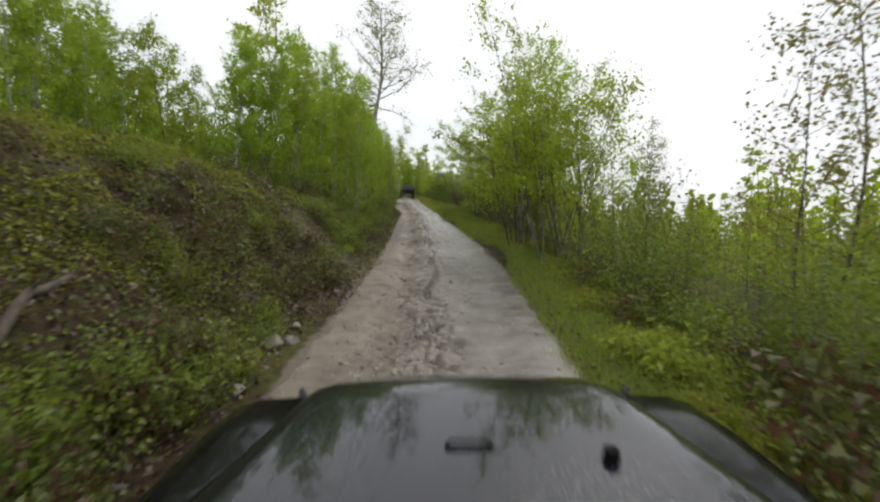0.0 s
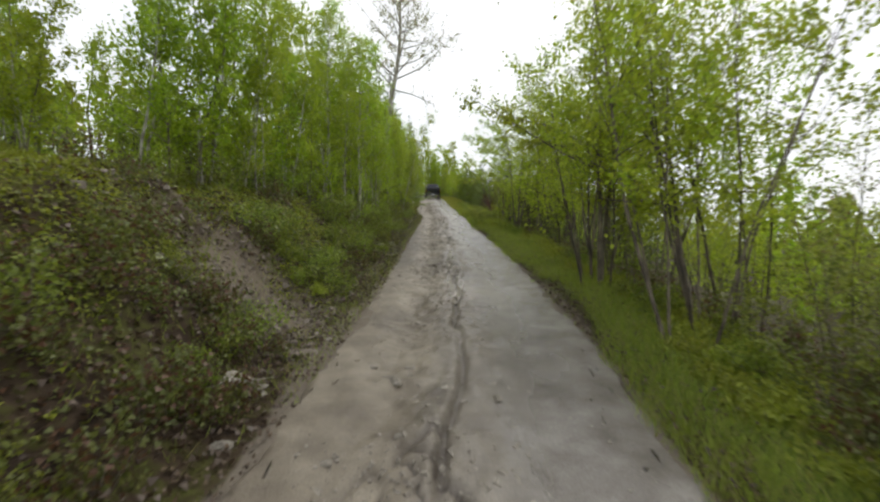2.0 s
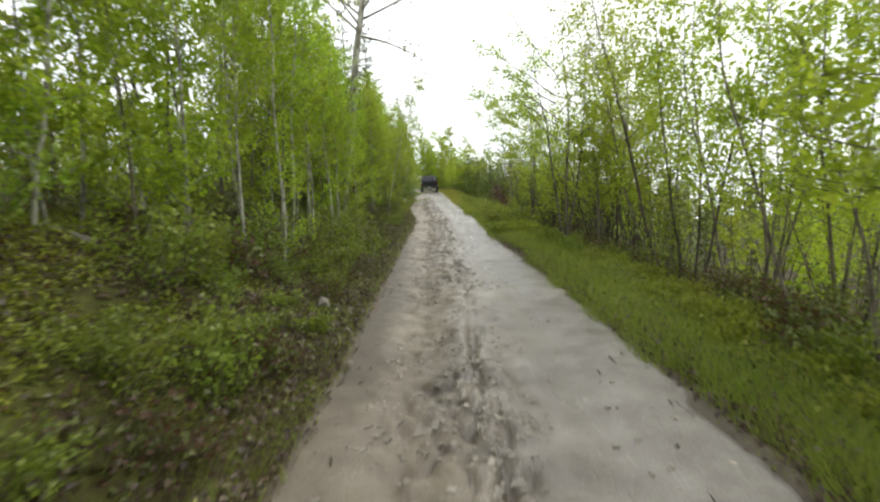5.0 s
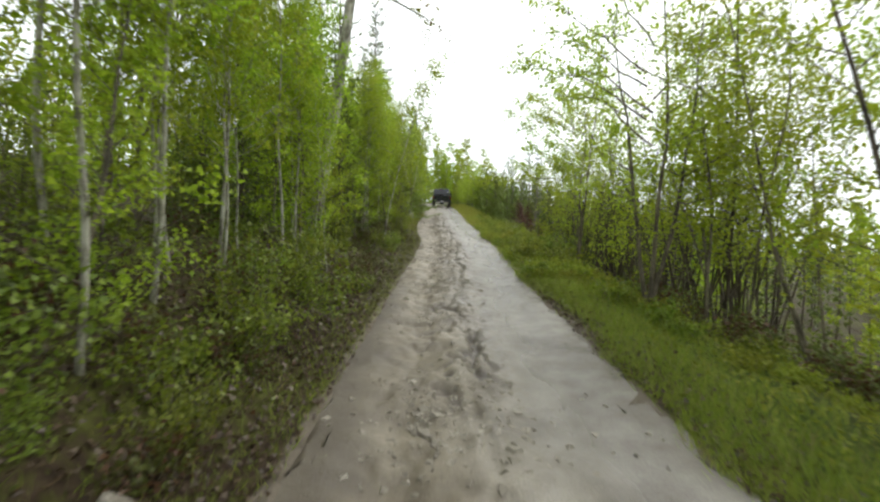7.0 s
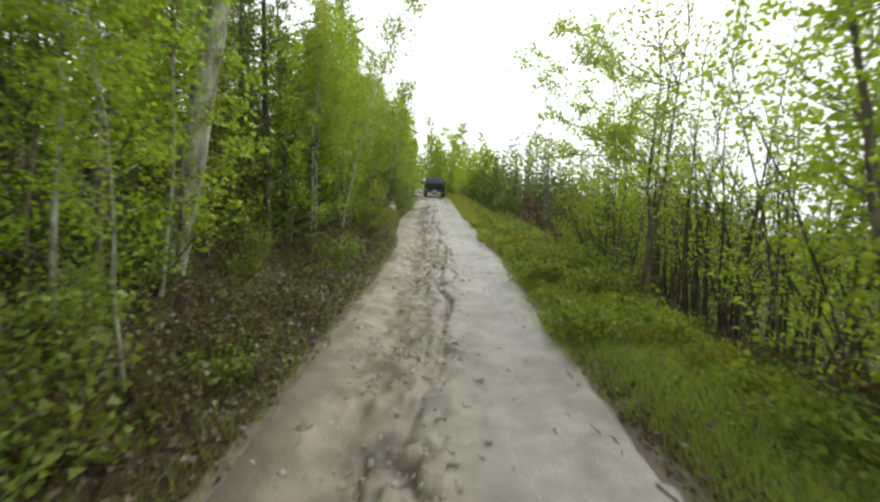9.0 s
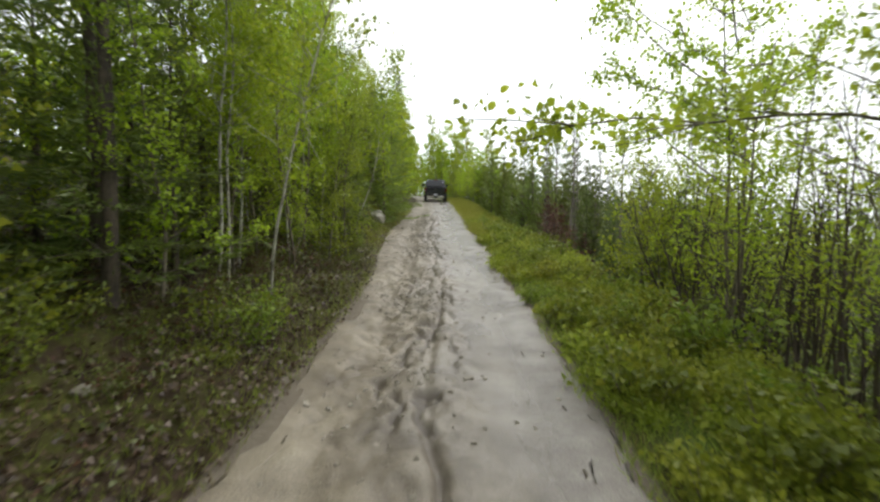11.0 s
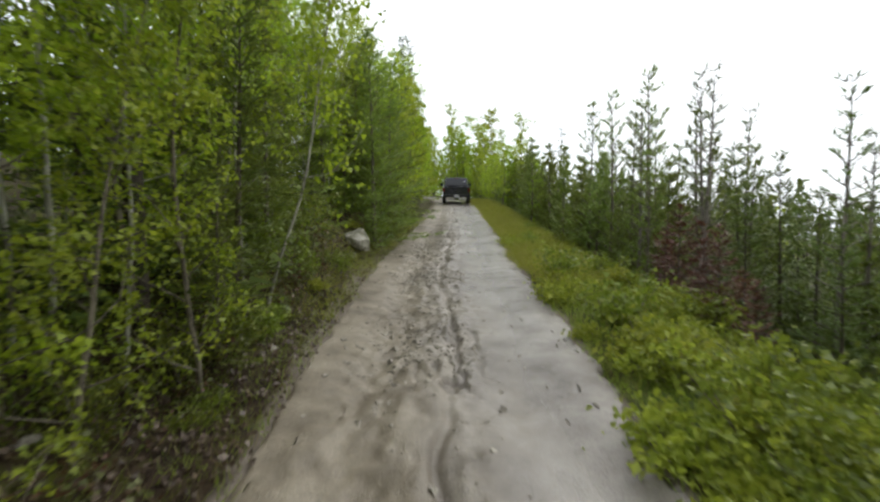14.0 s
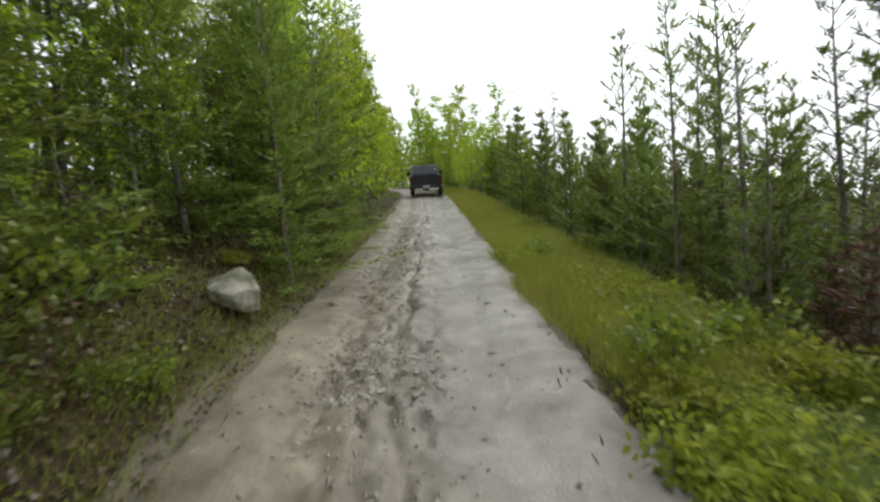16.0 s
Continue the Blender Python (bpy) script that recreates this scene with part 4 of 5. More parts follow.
# trees that stand out one by one
for kinds, k, x, y, size in (
    (high_aspens, 0, -2.30, 20.25, 0.8), (high_aspens, 1, -2.22, 20.15, 0.75), (high_aspens, 0, -2.12, 22.4, 0.78), (high_aspens, 1, -2.5, 23.3, 0.8), (high_aspens, 1, -1.55, 22.3, 0.6),
    (high_aspens, 0, -3.1, 18.8, 1.0), (young, 2, -3.9, 12.4, 0.95), (high_aspens, 1, -3.3, 13.8, 0.8), (high_aspens, 1, -2.5, 19.6, 0.8), (thin_tall, 0, -3.9, 24.0, 0.95), (thin_tall, 1, -4.8, 21.7, 1.0),
    (olive, 0, -1.75, 30.4, 0.6), (olive, 0, -1.5, 33.0, 0.6), (spruces, 1, -2.0, 34.4, 0.8), (olive, 1, -1.6, 31.9, 0.6), (aspens, 1, -1.95, 31.4, 0.7), (aspens, 3, -2.3, 27.8, 0.75), (spruces, 0, -3.4, 30.7, 0.95), (spruces, 0, -2.63, 27.5, 1.0), (spruces, 0, -3.4, 26.4, 0.95), (spruces, 0, -3.5, 28.4, 1.0), (spruces, 1, -2.7, 28.7, 0.9), (spruces, 0, -3.2, 32.6, 0.9), (spruces, 1, -2.9, 33.4, 0.9), (olive, 1, -2.7, 25.6, 0.85), (spruces, 0, -3.9, 24.9, 0.8), (spruces, 0, -2.65, 33.8, 1.25), (young_spruces, 0, -1.75, 40.6, 1.0), (young_spruces, 1, -2.4, 41.8, 1.1), (young_spruces, 0, -1.9, 43.4, 1.0), (young_spruces, 1, -2.7, 39.7, 1.0), (young_spruces, 1, -3.0, 35.6, 1.0), (young_spruces, 0, -3.4, 37.4, 1.05), (young_spruces, 1, -3.6, 31.9, 0.9), (spruces, 0, -1.95, 46.6, 0.95), (spruces, 0, -3.0, 55.0, 1.2), (far_aspens, 1, -2.1, 50.3, 0.8),
    (spruces, 0, -10.5, 15.7, 0.85), (spruces, 0, -14.5, 15.5, 1.0), (birches, 0, 3.35, 9.4, 1.0), (birches, 2, 3.75, 9.9, 0.9), (birches, 2, 3.2, 12.2, 0.9), (birches, 1, 3.5, 12.8, 0.95),
    (pines, 1, 5.15, 41.35, 1.1), (pines, 1, 4.1, 40.7, 0.85), (pines, 0, 5.1, 40.0, 1.0), (pines, 1, 5.9, 42.6, 1.0), (dead_pine, 0, 5.9, 36.2, 1.0), (dead_pine, 0, 6.6, 36.6, 0.95), (dead_pine, 0, 7.2, 35.8, 0.95), (pines, 1, 6.3, 35.4, 0.85), (pines, 1, 7.8, 36.5, 0.95), (pines, 1, 5.6, 34.2, 0.7), (dead_pine, 0, 4.8, 37.9, 0.98), (dead_pine, 0, 5.15, 38.4, 1.05), (dead_pine, 0, 5.5, 39.4, 1.05), (dead_pine, 0, 4.35, 39.6, 0.85), (dead_pine, 0, 5.9, 38.6, 1.0), (birches, 1, 4.8, 31.2, 0.85), (birches, 2, 5.6, 31.9, 0.8), (sparse, 0, 4.7, 30.1, 0.85), (sparse, 1, 5.0, 31.2, 0.95),
    (red_pine, 0, 3.7, 35.2, 0.5), (red_pine, 0, 4.3, 35.7, 0.5), (red_pine, 0, 3.75, 36.4, 0.6), (red_pine, 0, 4.3, 36.9, 0.68), (red_pine, 0, 4.9, 36.4, 0.55), (red_pine, 0, 4.1, 37.7, 0.6), (spruces, 1, 5.3, 35.4, 0.6), (spruces, 1, 5.2, 37.2, 0.7), (spruces, 1, 6.4, 34.6, 0.8), (spruces, 1, 7.2, 35.4, 0.9), (pines, 0, 6.7, 36.2, 0.95), (pines, 0, 7.6, 37.2, 1.0), (spruces, 1, 6.3, 37.6, 0.8), (spruces, 1, 8.2, 34.4, 0.9), (pines, 2, 5.9, 33.6, 0.9), (red_pine, 0, 4.4, 38.4, 0.55), (red_pine, 0, 4.9, 39.0, 0.48), (red_pine, 0, 5.6, 38.0, 0.6), (red_pine, 0, 5.2, 40.4, 0.5), (far_aspens, 1, 3.75, 57.3, 0.85), (pines, 0, 3.3, 49.0, 1.0), (pines, 0, 3.7, 51.5, 1.1),
):
    plant_at(kinds, k, x, y, size, R, 0.02)
for kinds, k, x, y, size, tip in (
    (pale, 0, -1.61, 29.02, 1.0, (0.235, 0.714)), (pale, 1, -1.77, 34.65, 1.0, (0.32, 0.9)), (pale, 0, -2.69, 35.36, 0.9, (0.08, 0.9)), (pale, 0, -2.48, 32.64, 1.0, (0.06, 1.4)), (pale, 0, -4.0, 37.0, 1.0, (0.06, 1.2)), (pale, 1, -3.2, 38.5, 1.0, (0.05, 2.0)), (pale, 0, -2.9, 40.6, 0.9, (0.05, 1.0)), (pale, 1, -2.7, 32.6, 1.1, (0.05, 1.6)),
):
    plant_at(kinds, k, x, y, size, R, 0.0, None, tip)

# the old aspen: a thick pale trunk that leans over the road, forked and half bare
old = broadleaf("old_aspen", 97, 11.0, LEAF_OLD, BARK_ASPEN, "old tall aspen with pale trunk and half bare crown", limbs=40, crown_from=0.52, spread=0.42, per_twig=12, twigs=10, leaf_size=0.072, radius=0.17, twig_len=0.8, droop=0.15)
old.matrix_basis = Matrix.Translation((-2.7, 24.6, on_land(-2.7, 24.6))) @ Matrix.Rotation(0.225, 4, "Y")

roadside = [broadleaf("birch_tree", 35, 5.8, LEAF_OLD, BARK_DARK, "thin roadside birch with small bronze-green leaves", stems=2, limbs=32, crown_from=0.22, spread=0.23, per_twig=8, twigs=6, leaf_size=0.05, twig_len=0.4, simple=False)]
used.add(roadside[0].name)
place_first(roadside[0], 4.85, 4.9, 4.1)
put(roadside[0], 4.55, 8.0, 2.5, 0.55)
put(roadside[0], 5.75, 8.5, 0.7, 0.56)
put(roadside[0], 6.0, 10.3, 2.0, 0.62)
put(roadside[0], 6.6, 8.6, 4.0, 0.42)
put(roadside[0], 5.6, 3.9, 5.0, 0.7)


def limb_tree(name, seed, base, tops, limbs, bark, leaf, label, radius=0.06, leaf_size=0.052, per_limb=560, per_side=110):
    """A tree whose stems and long limbs are led one by one. tops: stem tips; limbs: from, to; all from the base."""
    rng = np.random.default_rng(seed)
    top = thing(name, label, "tree")
    wood, spots = Tubes(), []

    def sway(a, b, n, amount):
        a, b = np.array(a, float), np.array(b, float)
        t = np.linspace(0, 1, n)[:, None]
        return a + (b - a) * t + np.cumsum(rng.normal(size=(n, 3)) * amount, 0) * np.sin(t * np.pi)

    def leafy(line, count, width, first=0.2):
        n = len(line) - 1
        w = (first + (1 - first) * rng.random(count)) * n * 0.999
        i = w.astype(int)
        spots.append(line[i] + (line[i + 1] - line[i]) * (w - i)[:, None] + rng.normal(size=(count, 3)) * width)

    lines = []
    for tip in tops:
        line = sway((0, 0, -0.2), tip, 12, 0.03)
        wood.add(line, radius * np.linspace(1, 0.15, 12), 7)
        lines.append((line, 12))
    for a, b in limbs:
        line = sway(a, b, 9, 0.04)
        wood.add(line, radius * 0.45 * np.linspace(1, 0.15, 9), 5)
        for k in range(9):
            g = rng.uniform(0.25, 1.0) * 7.99
            p = line[int(g)]
            d = (np.array(b) - np.array(a)) / np.linalg.norm(np.array(b) - np.array(a)) + rng.normal(size=3) * 0.6
            d[2] *= 0.4
            tw = bent(rng, p, d, rng.uniform(0.3, 0.6), 3, 0.15, -0.03)
            wood.add(tw[[0, 2, 3]], [0.006, 0.004, 0.002], 3)
            leafy(tw, per_limb // 9, 0.06)
        leafy(line, per_limb // 4, 0.06, 0.5)
    for line, n in lines:
        for k in range(16):
            g = rng.uniform(0.35, 0.98) * (n - 1.01)
            a = rng.uniform(0, 6.28)
            lb = bent(rng, line[int(g)], (math.cos(a), math.sin(a), 0.5), rng.uniform(0.5, 1.3), 4, 0.12, 0.03)
            wood.add(lb[[0, 2, 4]], [0.010, 0.006, 0.003], 4)
            leafy(lb, int(rng.poisson(per_side)), 0.1)
    part_mesh("trunk", wood.mesh("trunk", bark), top)
    v, f = leaf_arrays(rng, np.concatenate(spots), leaf_size, oval=True)
    part_mesh("crown", mesh_of("crown", v, f, leaf), top)
    top.matrix_basis = pose(base[0], base[1], on_land(*base))
    return top


L_OVER = "birch with a long limb reaching over the track"
limb_tree("birch_tree", 201, (3.25, 12.1), [(-0.1, 0.1, 5.2), (0.5, 0.3, 4.6)], [((-0.05, 0, 2.1), (-2.6, -0.3, 3.3)), ((0, 0, 2.4), (-1.9, 0.3, 3.4)), ((0, 0, 1.6), (1.2, -0.5, 1.3))], BARK_GREY, LEAF_BIRCH, L_OVER, 0.052, 0.05, 400, 70)
limb_tree("birch_tree", 202, (3.5, 21.8), [(0.1, 0.0, 5.4), (-0.5, 0.5, 4.8), (0.6, -0.3, 4.6)], [((-0.1, 0, 2.9), (-2.05, 0, 3.75)), ((0, 0, 2.5), (-1.5, -0.5, 3.0)), ((-0.1, 0, 3.4), (-1.5, 0.6, 4.6)), ((-0.1, 0, 3.6), (-2.0, 0.5, 5.2)), ((0, 0, 3.0), (-1.7, 1.0, 4.4)), ((0, 0, 4.0), (-1.2, -0.3, 5.6)), ((0, 0, 3.2), (1.2, 0.4, 4.6))], BARK_GREY, LEAF_BIRCH, L_OVER, 0.04, 0.048, 330, 55)
limb_tree("birch_tree", 203, (3.4, 25.3), [(0.1, 0.1, 4.9), (0.5, 0.3, 4.4), (0.3, -0.5, 4.0)], [((0, 0, 2.03), (-2.6, 0.0, 2.06)), ((0, 0, 3.1), (-0.7, 0.8, 4.0)), ((0, 0, 2.0), (-0.9, -0.6, 2.4)), ((0, 0, 3.2), (-1.0, 1.2, 4.4))], BARK_GREY, LEAF_BIRCH, L_OVER, 0.026, 0.045, 380, 55)
limb_tree("birch_tree", 204, (4.3, 28.6), [(-0.2, 0.1, 5.8), (0.4, 0.3, 5.0), (0.1, -0.5, 4.2)], [((-0.1, 0, 2.6), (-1.7, 0.2, 3.5)), ((-0.1, 0, 3.2), (-1.5, 0.4, 4.3)), ((-0.1, 0, 3.6), (-2.2, -0.4, 5.0)), ((-0.1, 0, 3.9), (-1.8, 0.3, 5.5)), ((0, 0, 4.2), (-0.8, -0.3, 5.9)), ((0, 0, 2.9), (-0.9, -0.7, 3.9)), ((0, 0, 3.4), (1.2, 0.3, 4.6))], BARK_GREY, LEAF_BIRCH, "leafy young birch leaning out over the verge", 0.028, 0.05, 420, 70)

def woods(name, label, seed, n, place, height, leaf_size, leaves, material, bark):
    """Woods too far off to count: thin trunks, each with a ragged column of leaf clumps."""
    rng = np.random.default_rng(seed)
    wood, spots = Tubes(), []
    for k in range(n):
        x, y = place(rng)
        h, z = rng.uniform(*height), on_land(x, y)
        wood.add([(x, y, z - 0.2), (x + rng.normal() * 0.15, y, z + h * 0.5), (x + rng.normal() * 0.25, y, z + h)], [0.055, 0.04, 0.01], 4)
        f = rng.beta(1.5, 1.2, leaves)
        r = (0.12 + 0.9 * (1 - f) ** 0.7 * np.minimum(1, 4 * f + 0.2)) * h * 0.17
        a, q = rng.uniform(0, 6.283, leaves), np.sqrt(rng.random(leaves))
        lump = 1 + 0.5 * np.sin(a * 3 + k) * np.sin(f * 17 + k)
        spots.append(np.stack([x + np.cos(a) * r * q * lump, y + np.sin(a) * r * q * lump, z + 0.3 + f * (h - 0.2)], 1))
    top = tagged(new(name), label, "woods", kind="stuff")
    part_mesh("trunk", wood.mesh("trunk", bark), top)
    v, f = leaf_arrays(rng, np.concatenate(spots), leaf_size)
    part_mesh("crown", mesh_of("crown", v, f, material), top)
    return top


woods("woods_uphill", "dense young woods above the bank", 301, 130, lambda r: (float(-r.uniform(9.5, 17)), float(r.uniform(-3, 62))), (2.8, 4.6), 0.16, 230, LEAF_ASPEN, BARK_GREY)
woods("woods_uphill", "dense woods further up the hill", 302, 140, lambda r: (float(-r.uniform(17, 34)), float(r.uniform(0, 75))), (5.0, 8.0), 0.3, 130, LEAF_OLIVE, BARK_DARK)
woods("woods_downhill", "light green woods on the lower slope", 303, 110, lambda r: (float(r.uniform(13, 26)), float(r.uniform(2, 30))), (3.5, 5.5), 0.2, 150, LEAF_BIRCH, BARK_GREY)
woods("woods_downhill", "dark green conifer woods on the lower slope", 306, 190, lambda r: (float(r.uniform(9.5, 24)), float(r.uniform(32, 78))), (3.5, 6.0), 0.2, 170, NEEDLE, BARK_DARK)
woods("woods_downhill", "distant woods across the valley", 305, 130, lambda r: (float(r.uniform(28, 95)), float(r.uniform(5, 110))), (6.0, 10.0), 0.6, 70, LEAF_OLIVE, BARK_DARK)
woods("woods_ahead", "light green woods at the end of the track", 304, 110, lambda r: (float(r.uniform(-22, 16)), float(r.uniform(94, 108))), (7.0, 10.0), 0.3, 140, LEAF_ASPEN, BARK_GREY)
# undergrowth on the bank and along the verge
for y in [v for v in np.arange(0, 12, 0.075) if not 9.1 < v < 10.9]:
    plant(bushes, int(R.choice([0, 0, 1, 2, 2, 3] if y > 9 else [2, 2, 2, 2, 1, 0])), -float(half(y)) - 0.35 - (0.55 if 1.6 < y < 4.0 else 1.5 if 7 < y < 12 else 2.2) * R.random(), y, size=R.uniform(0.4, 0.9), rng=R)
for y in np.concatenate([np.arange(33, 37, 0.5), np.arange(40.5, 49, 0.4)]):
    plant(bushes, int(R.choice([0, 1, 2, 2])), -float(half(y)) - 0.5 - R.exponential(0.4), y, size=R.uniform(0.5, 0.85), rng=R)
for y in np.concatenate([np.arange(33.5, 36.5, 1.2), np.arange(41, 49, 0.8)]):
    plant(young_spruces, int(R.integers(2)), -float(half(y)) - 1.0 - R.exponential(0.4), y, size=R.uniform(0.35, 0.7), rng=R)
for y in np.arange(0, 9, 0.3):
    plant(bushes, int(R.choice([5, 2, 2])), R.uniform(3.6, 8.5), y, size=R.uniform(0.8, 1.2), rng=R)
for y in np.arange(25, 44, 0.33):
    plant(bushes, 2, float(half(y)) + R.uniform(1.9, 3.4), y, size=R.uniform(0.8, 1.3), rng=R)
for y in np.arange(11, 46, 0.3):
    if not 37.4 < y < 39.6:
        plant(bushes, int(R.choice([0, 0, 1, 2, 2] if y < 21 else [0, 1, 2, 2, 2, 2] if y < 32 else [0, 1, 1, 2])), -float(half(y)) - 0.5 - R.exponential(0.8), y, rng=R, size=R.uniform(0.45, 0.95))
for y in np.arange(12, 40, 0.7):
    plant(bushes, int(R.choice([0, 1, 2, 2] if y < 21 else [1, 2, 2])), -R.uniform(3.2, 5.5), y, rng=R)
for y in np.concatenate([np.arange(0, 33, 0.2), np.arange(33, 46, 0.4)]):
    plant(bushes, int(R.choice([1, 3, 3, 3])), float(half(y)) + (1.0 if 9 < y < 24 else 0.6) + min(R.exponential(0.55), 3.0 if y < 24 else 0.8), y, rng=R, size=R.uniform(0.6, 1.1))
for y in np.arange(8, 46, 0.6):
    plant(bushes, int(R.choice([0, 1, 2, 2] if y < 24 else [1, 2, 2])), float(half(y)) + R.uniform(1.6, 3.6), y, rng=R)
for y in np.concatenate([np.arange(1, 8, 0.25), np.arange(24, 37.5, 0.07), np.arange(37.5, 44, 0.5)]):
    plant(bushes, (2 if y < 8 and R.random() < 0.55 else 3) if R.random() < 0.8 else 1, float(half(y)) + (R.uniform(0.6, 1.9) if y < 24 else R.uniform(0.12, 2.0)), y, rng=R, size=R.uniform(0.5, 0.9) if R.random() < 0.6 else R.uniform(1.0, 1.6))
for x, y in ((-3.3, 9.6), (-3.0, 10.5), (-2.7, 9.1), (-3.5, 10.2), (-2.2, 10.9), (-3.7, 9.4), (-1.9, 8.9), (-2.4, 11.2)):
    plant_at(bushes, 2, x, y, R.uniform(0.5, 0.9), R)
for x, y in ((-2.3, 36.4), (-2.9, 37.1), (-2.5, 37.6), (-3.3, 36.2), (-2.0, 35.5), (-3.0, 38.2)):
    plant_at(bushes, 0, x, y, R.uniform(0.9, 1.3), R)
for x, y in ((-1.75, 36.9), (-1.9, 36.3), (-2.2, 37.9), (-1.65, 35.9), (-2.1, 39.5), (-2.5, 39.9), (-1.8, 40.1), (-2.6, 38.9), (-1.6, 34.9), (-1.85, 41.0)):
    plant_at(bushes, int(D.choice([0, 1, 3])), x, y, D.uniform(0.4, 0.8), D)
for pr in (*young, *aspens, *high_aspens, *olive, *far_aspens, *thin_tall, *pale, *birches, *sparse, *spruces, *young_spruces, *pines, *dead_pine, *red_pine, *bushes):
    if pr.name not in used:
        place_first(pr, float(road_x(44)) + (4.5 if "pine" in pr.name else -4.5), 44 + 0.7 * len(used) % 9)
        used.add(pr.name)


# ---------------------------------------------------------------- grass and leaf litter
def scatter(name, label, n, u_of, y_range, material, seed, blade=None, leaf=None, kind="stuff", bare=False):
    rng = np.random.default_rng(seed)
    y = rng.uniform(*y_range, n)
    u = u_of(rng, y)
    x = u + road_x(y)
    if bare:
        keep = (np.hypot(x + 2.0, (y - 10.1) * 0.9) + 0.6 * lumps(x, y, 0.5) > 0.62)
        x, y = x[keep], y[keep]
        n = len(x)
    z = land(x, y)
    if blade:
        a = rng.uniform(0, 6.283, n)
        h = blade * rng.uniform(0.4, 1.2, n)
        lean = rng.normal(size=(n, 2)) * 0.45 * h[:, None]
        w = 0.0038
        p = np.stack([x, y, z - 0.02], 1)
        s = np.stack([np.cos(a) * w, np.sin(a) * w, a * 0], 1)
        tip = p + np.stack([lean[:, 0], lean[:, 1], h], 1)
        v = np.stack([p - s, p + s, tip], 1).reshape(-1, 3)
        f = np.arange(n * 3).reshape(-1, 3)
    else:
        v, f = leaf_arrays(rng, np.stack([x, y, z + 0.02 + rng.exponential(0.02, n)], 1), leaf * 1.12, 0.75, delta=True)
    ob = new(name, mesh_of(name, v, f, material))
    return tagged(ob, label, name.split("_")[-1], kind=kind)


LEAF_MOSS = leaf_mat("leaf_moss", (0.12, 0.14, 0.012), (0.24, 0.265, 0.022), (0.38, 0.39, 0.045), 0.4)


def patchy(r, y):
    """Distances down the bank that leave dark bare hollows between the plants, most on the high cut."""
    u = -half(y) - 0.3 - r.gamma(2.2, 1.0, len(y))
    for _ in range(4):
        other = -half(y) - 0.3 - r.gamma(2.2, 1.0, len(y))
        bare = lumps(u + 8, y, 0.62) + 0.6 * lumps(u + 15, y, 0.25) < np.where(y < 13, 0.05, -0.3)
        u = np.where(bare, other, u)
    return u


def tufted(r, y):
    """Distances down the bank that bunch into cushions."""
    u = -half(y) - 0.3 - r.gamma(3.0, 0.9, len(y))
    for _ in range(3):
        other = -half(y) - 0.3 - r.gamma(3.0, 0.9, len(y))
        bare = lumps(u, y, 0.8) + 0.5 * lumps(u + 5, y, 0.3) + 0.12 * (-u - 3.5) < 0.05
        u = np.where(bare, other, u)
    return u


VERGE = "long green grass along the track's verge"
scatter("verge_grass", VERGE, 62000, lambda r, y: half(y) - 0.14 + bare_edge(y) + r.gamma(1.9, 0.34, len(y)) + 0.1 * lumps(y, y, 0.6), (-2, 25), GRASS, 3, blade=0.17)
scatter("verge_grass", "thin grass between leafy herbs on the verge", 16000, lambda r, y: half(y) - 0.1 + r.gamma(1.7, 0.4, len(y)) + 0.14 * lumps(y, y, 0.6), (24, 38), GRASS, 5, blade=0.15)
scatter("verge_grass", "tall yellow-green grass along the upper verge", 70000, lambda r, y: half(y) - 0.12 + r.gamma(1.9, 0.38, len(y)) + 0.16 * lumps(y, y, 0.6), (37, 64), GRASS_YELLOW, 25, blade=0.24)
scatter("edge_weeds", "short weeds creeping over the track's edge", 9000, lambda r, y: -half(y) + 0.32 - r.gamma(2.2, 0.2, len(y)) + 0.15 * lumps(y + 50, y, 0.7), (36, 50), GRASS, 26, blade=0.06)
scatter("bank_grass", "tufts of grass on the bank", 16000, lambda r, y: -half(y) - 0.1 - r.gamma(2.0, 0.9, len(y)), (7, 55), GRASS, 4, blade=0.18)
scatter("bank_grass", "yellow-green grass and weeds at the foot of the bank", 13000, lambda r, y: -half(y) - 0.02 - r.gamma(1.7, 0.35, len(y)) + 0.12 * lumps(y + 9, y, 0.5), (35, 47), GRASS_YELLOW, 44, blade=0.13)
scatter("mound_grass", "short mossy grass on top of the bank", 90000, lambda r, y: -half(y) - 2.4 - r.gamma(2.2, 1.0, len(y)), (-1, 17), LEAF_MOSS, 14, blade=0.12)
scatter("edge_grass", "thin grass along the bank's foot", 16000, lambda r, y: -half(y) + 0.06 - r.gamma(1.5, 0.25, len(y)), (8, 50), GRASS, 15, blade=0.11)
scatter("fallen_leaves", "brown fallen leaves on the forest floor", 38000, lambda r, y: -half(y) - 0.1 - r.gamma(2.0, 0.75, len(y)), (-2, 50), LITTER, 6, leaf=0.042, bare=True)
scatter("fallen_leaves", "dead leaves and scraps along the track's edge", 5200, lambda r, y: half(y) - 0.06 + r.gamma(1.6, 0.16, len(y)), (2, 25), LITTER, 41, leaf=0.034)
scatter("fallen_leaves", "dead leaves and scraps at the bank's foot", 6500, lambda r, y: -half(y) + 0.08 - r.gamma(1.6, 0.2, len(y)), (6, 46), LITTER, 42, leaf=0.034)
scatter("edge_weeds", "short weeds creeping over the verge's muddy edge", 9000, lambda r, y: half(y) - 0.04 + r.gamma(1.5, 0.22, len(y)) + 0.12 * lumps(y + 20, y, 0.5), (0, 26), GRASS, 43, blade=0.07)
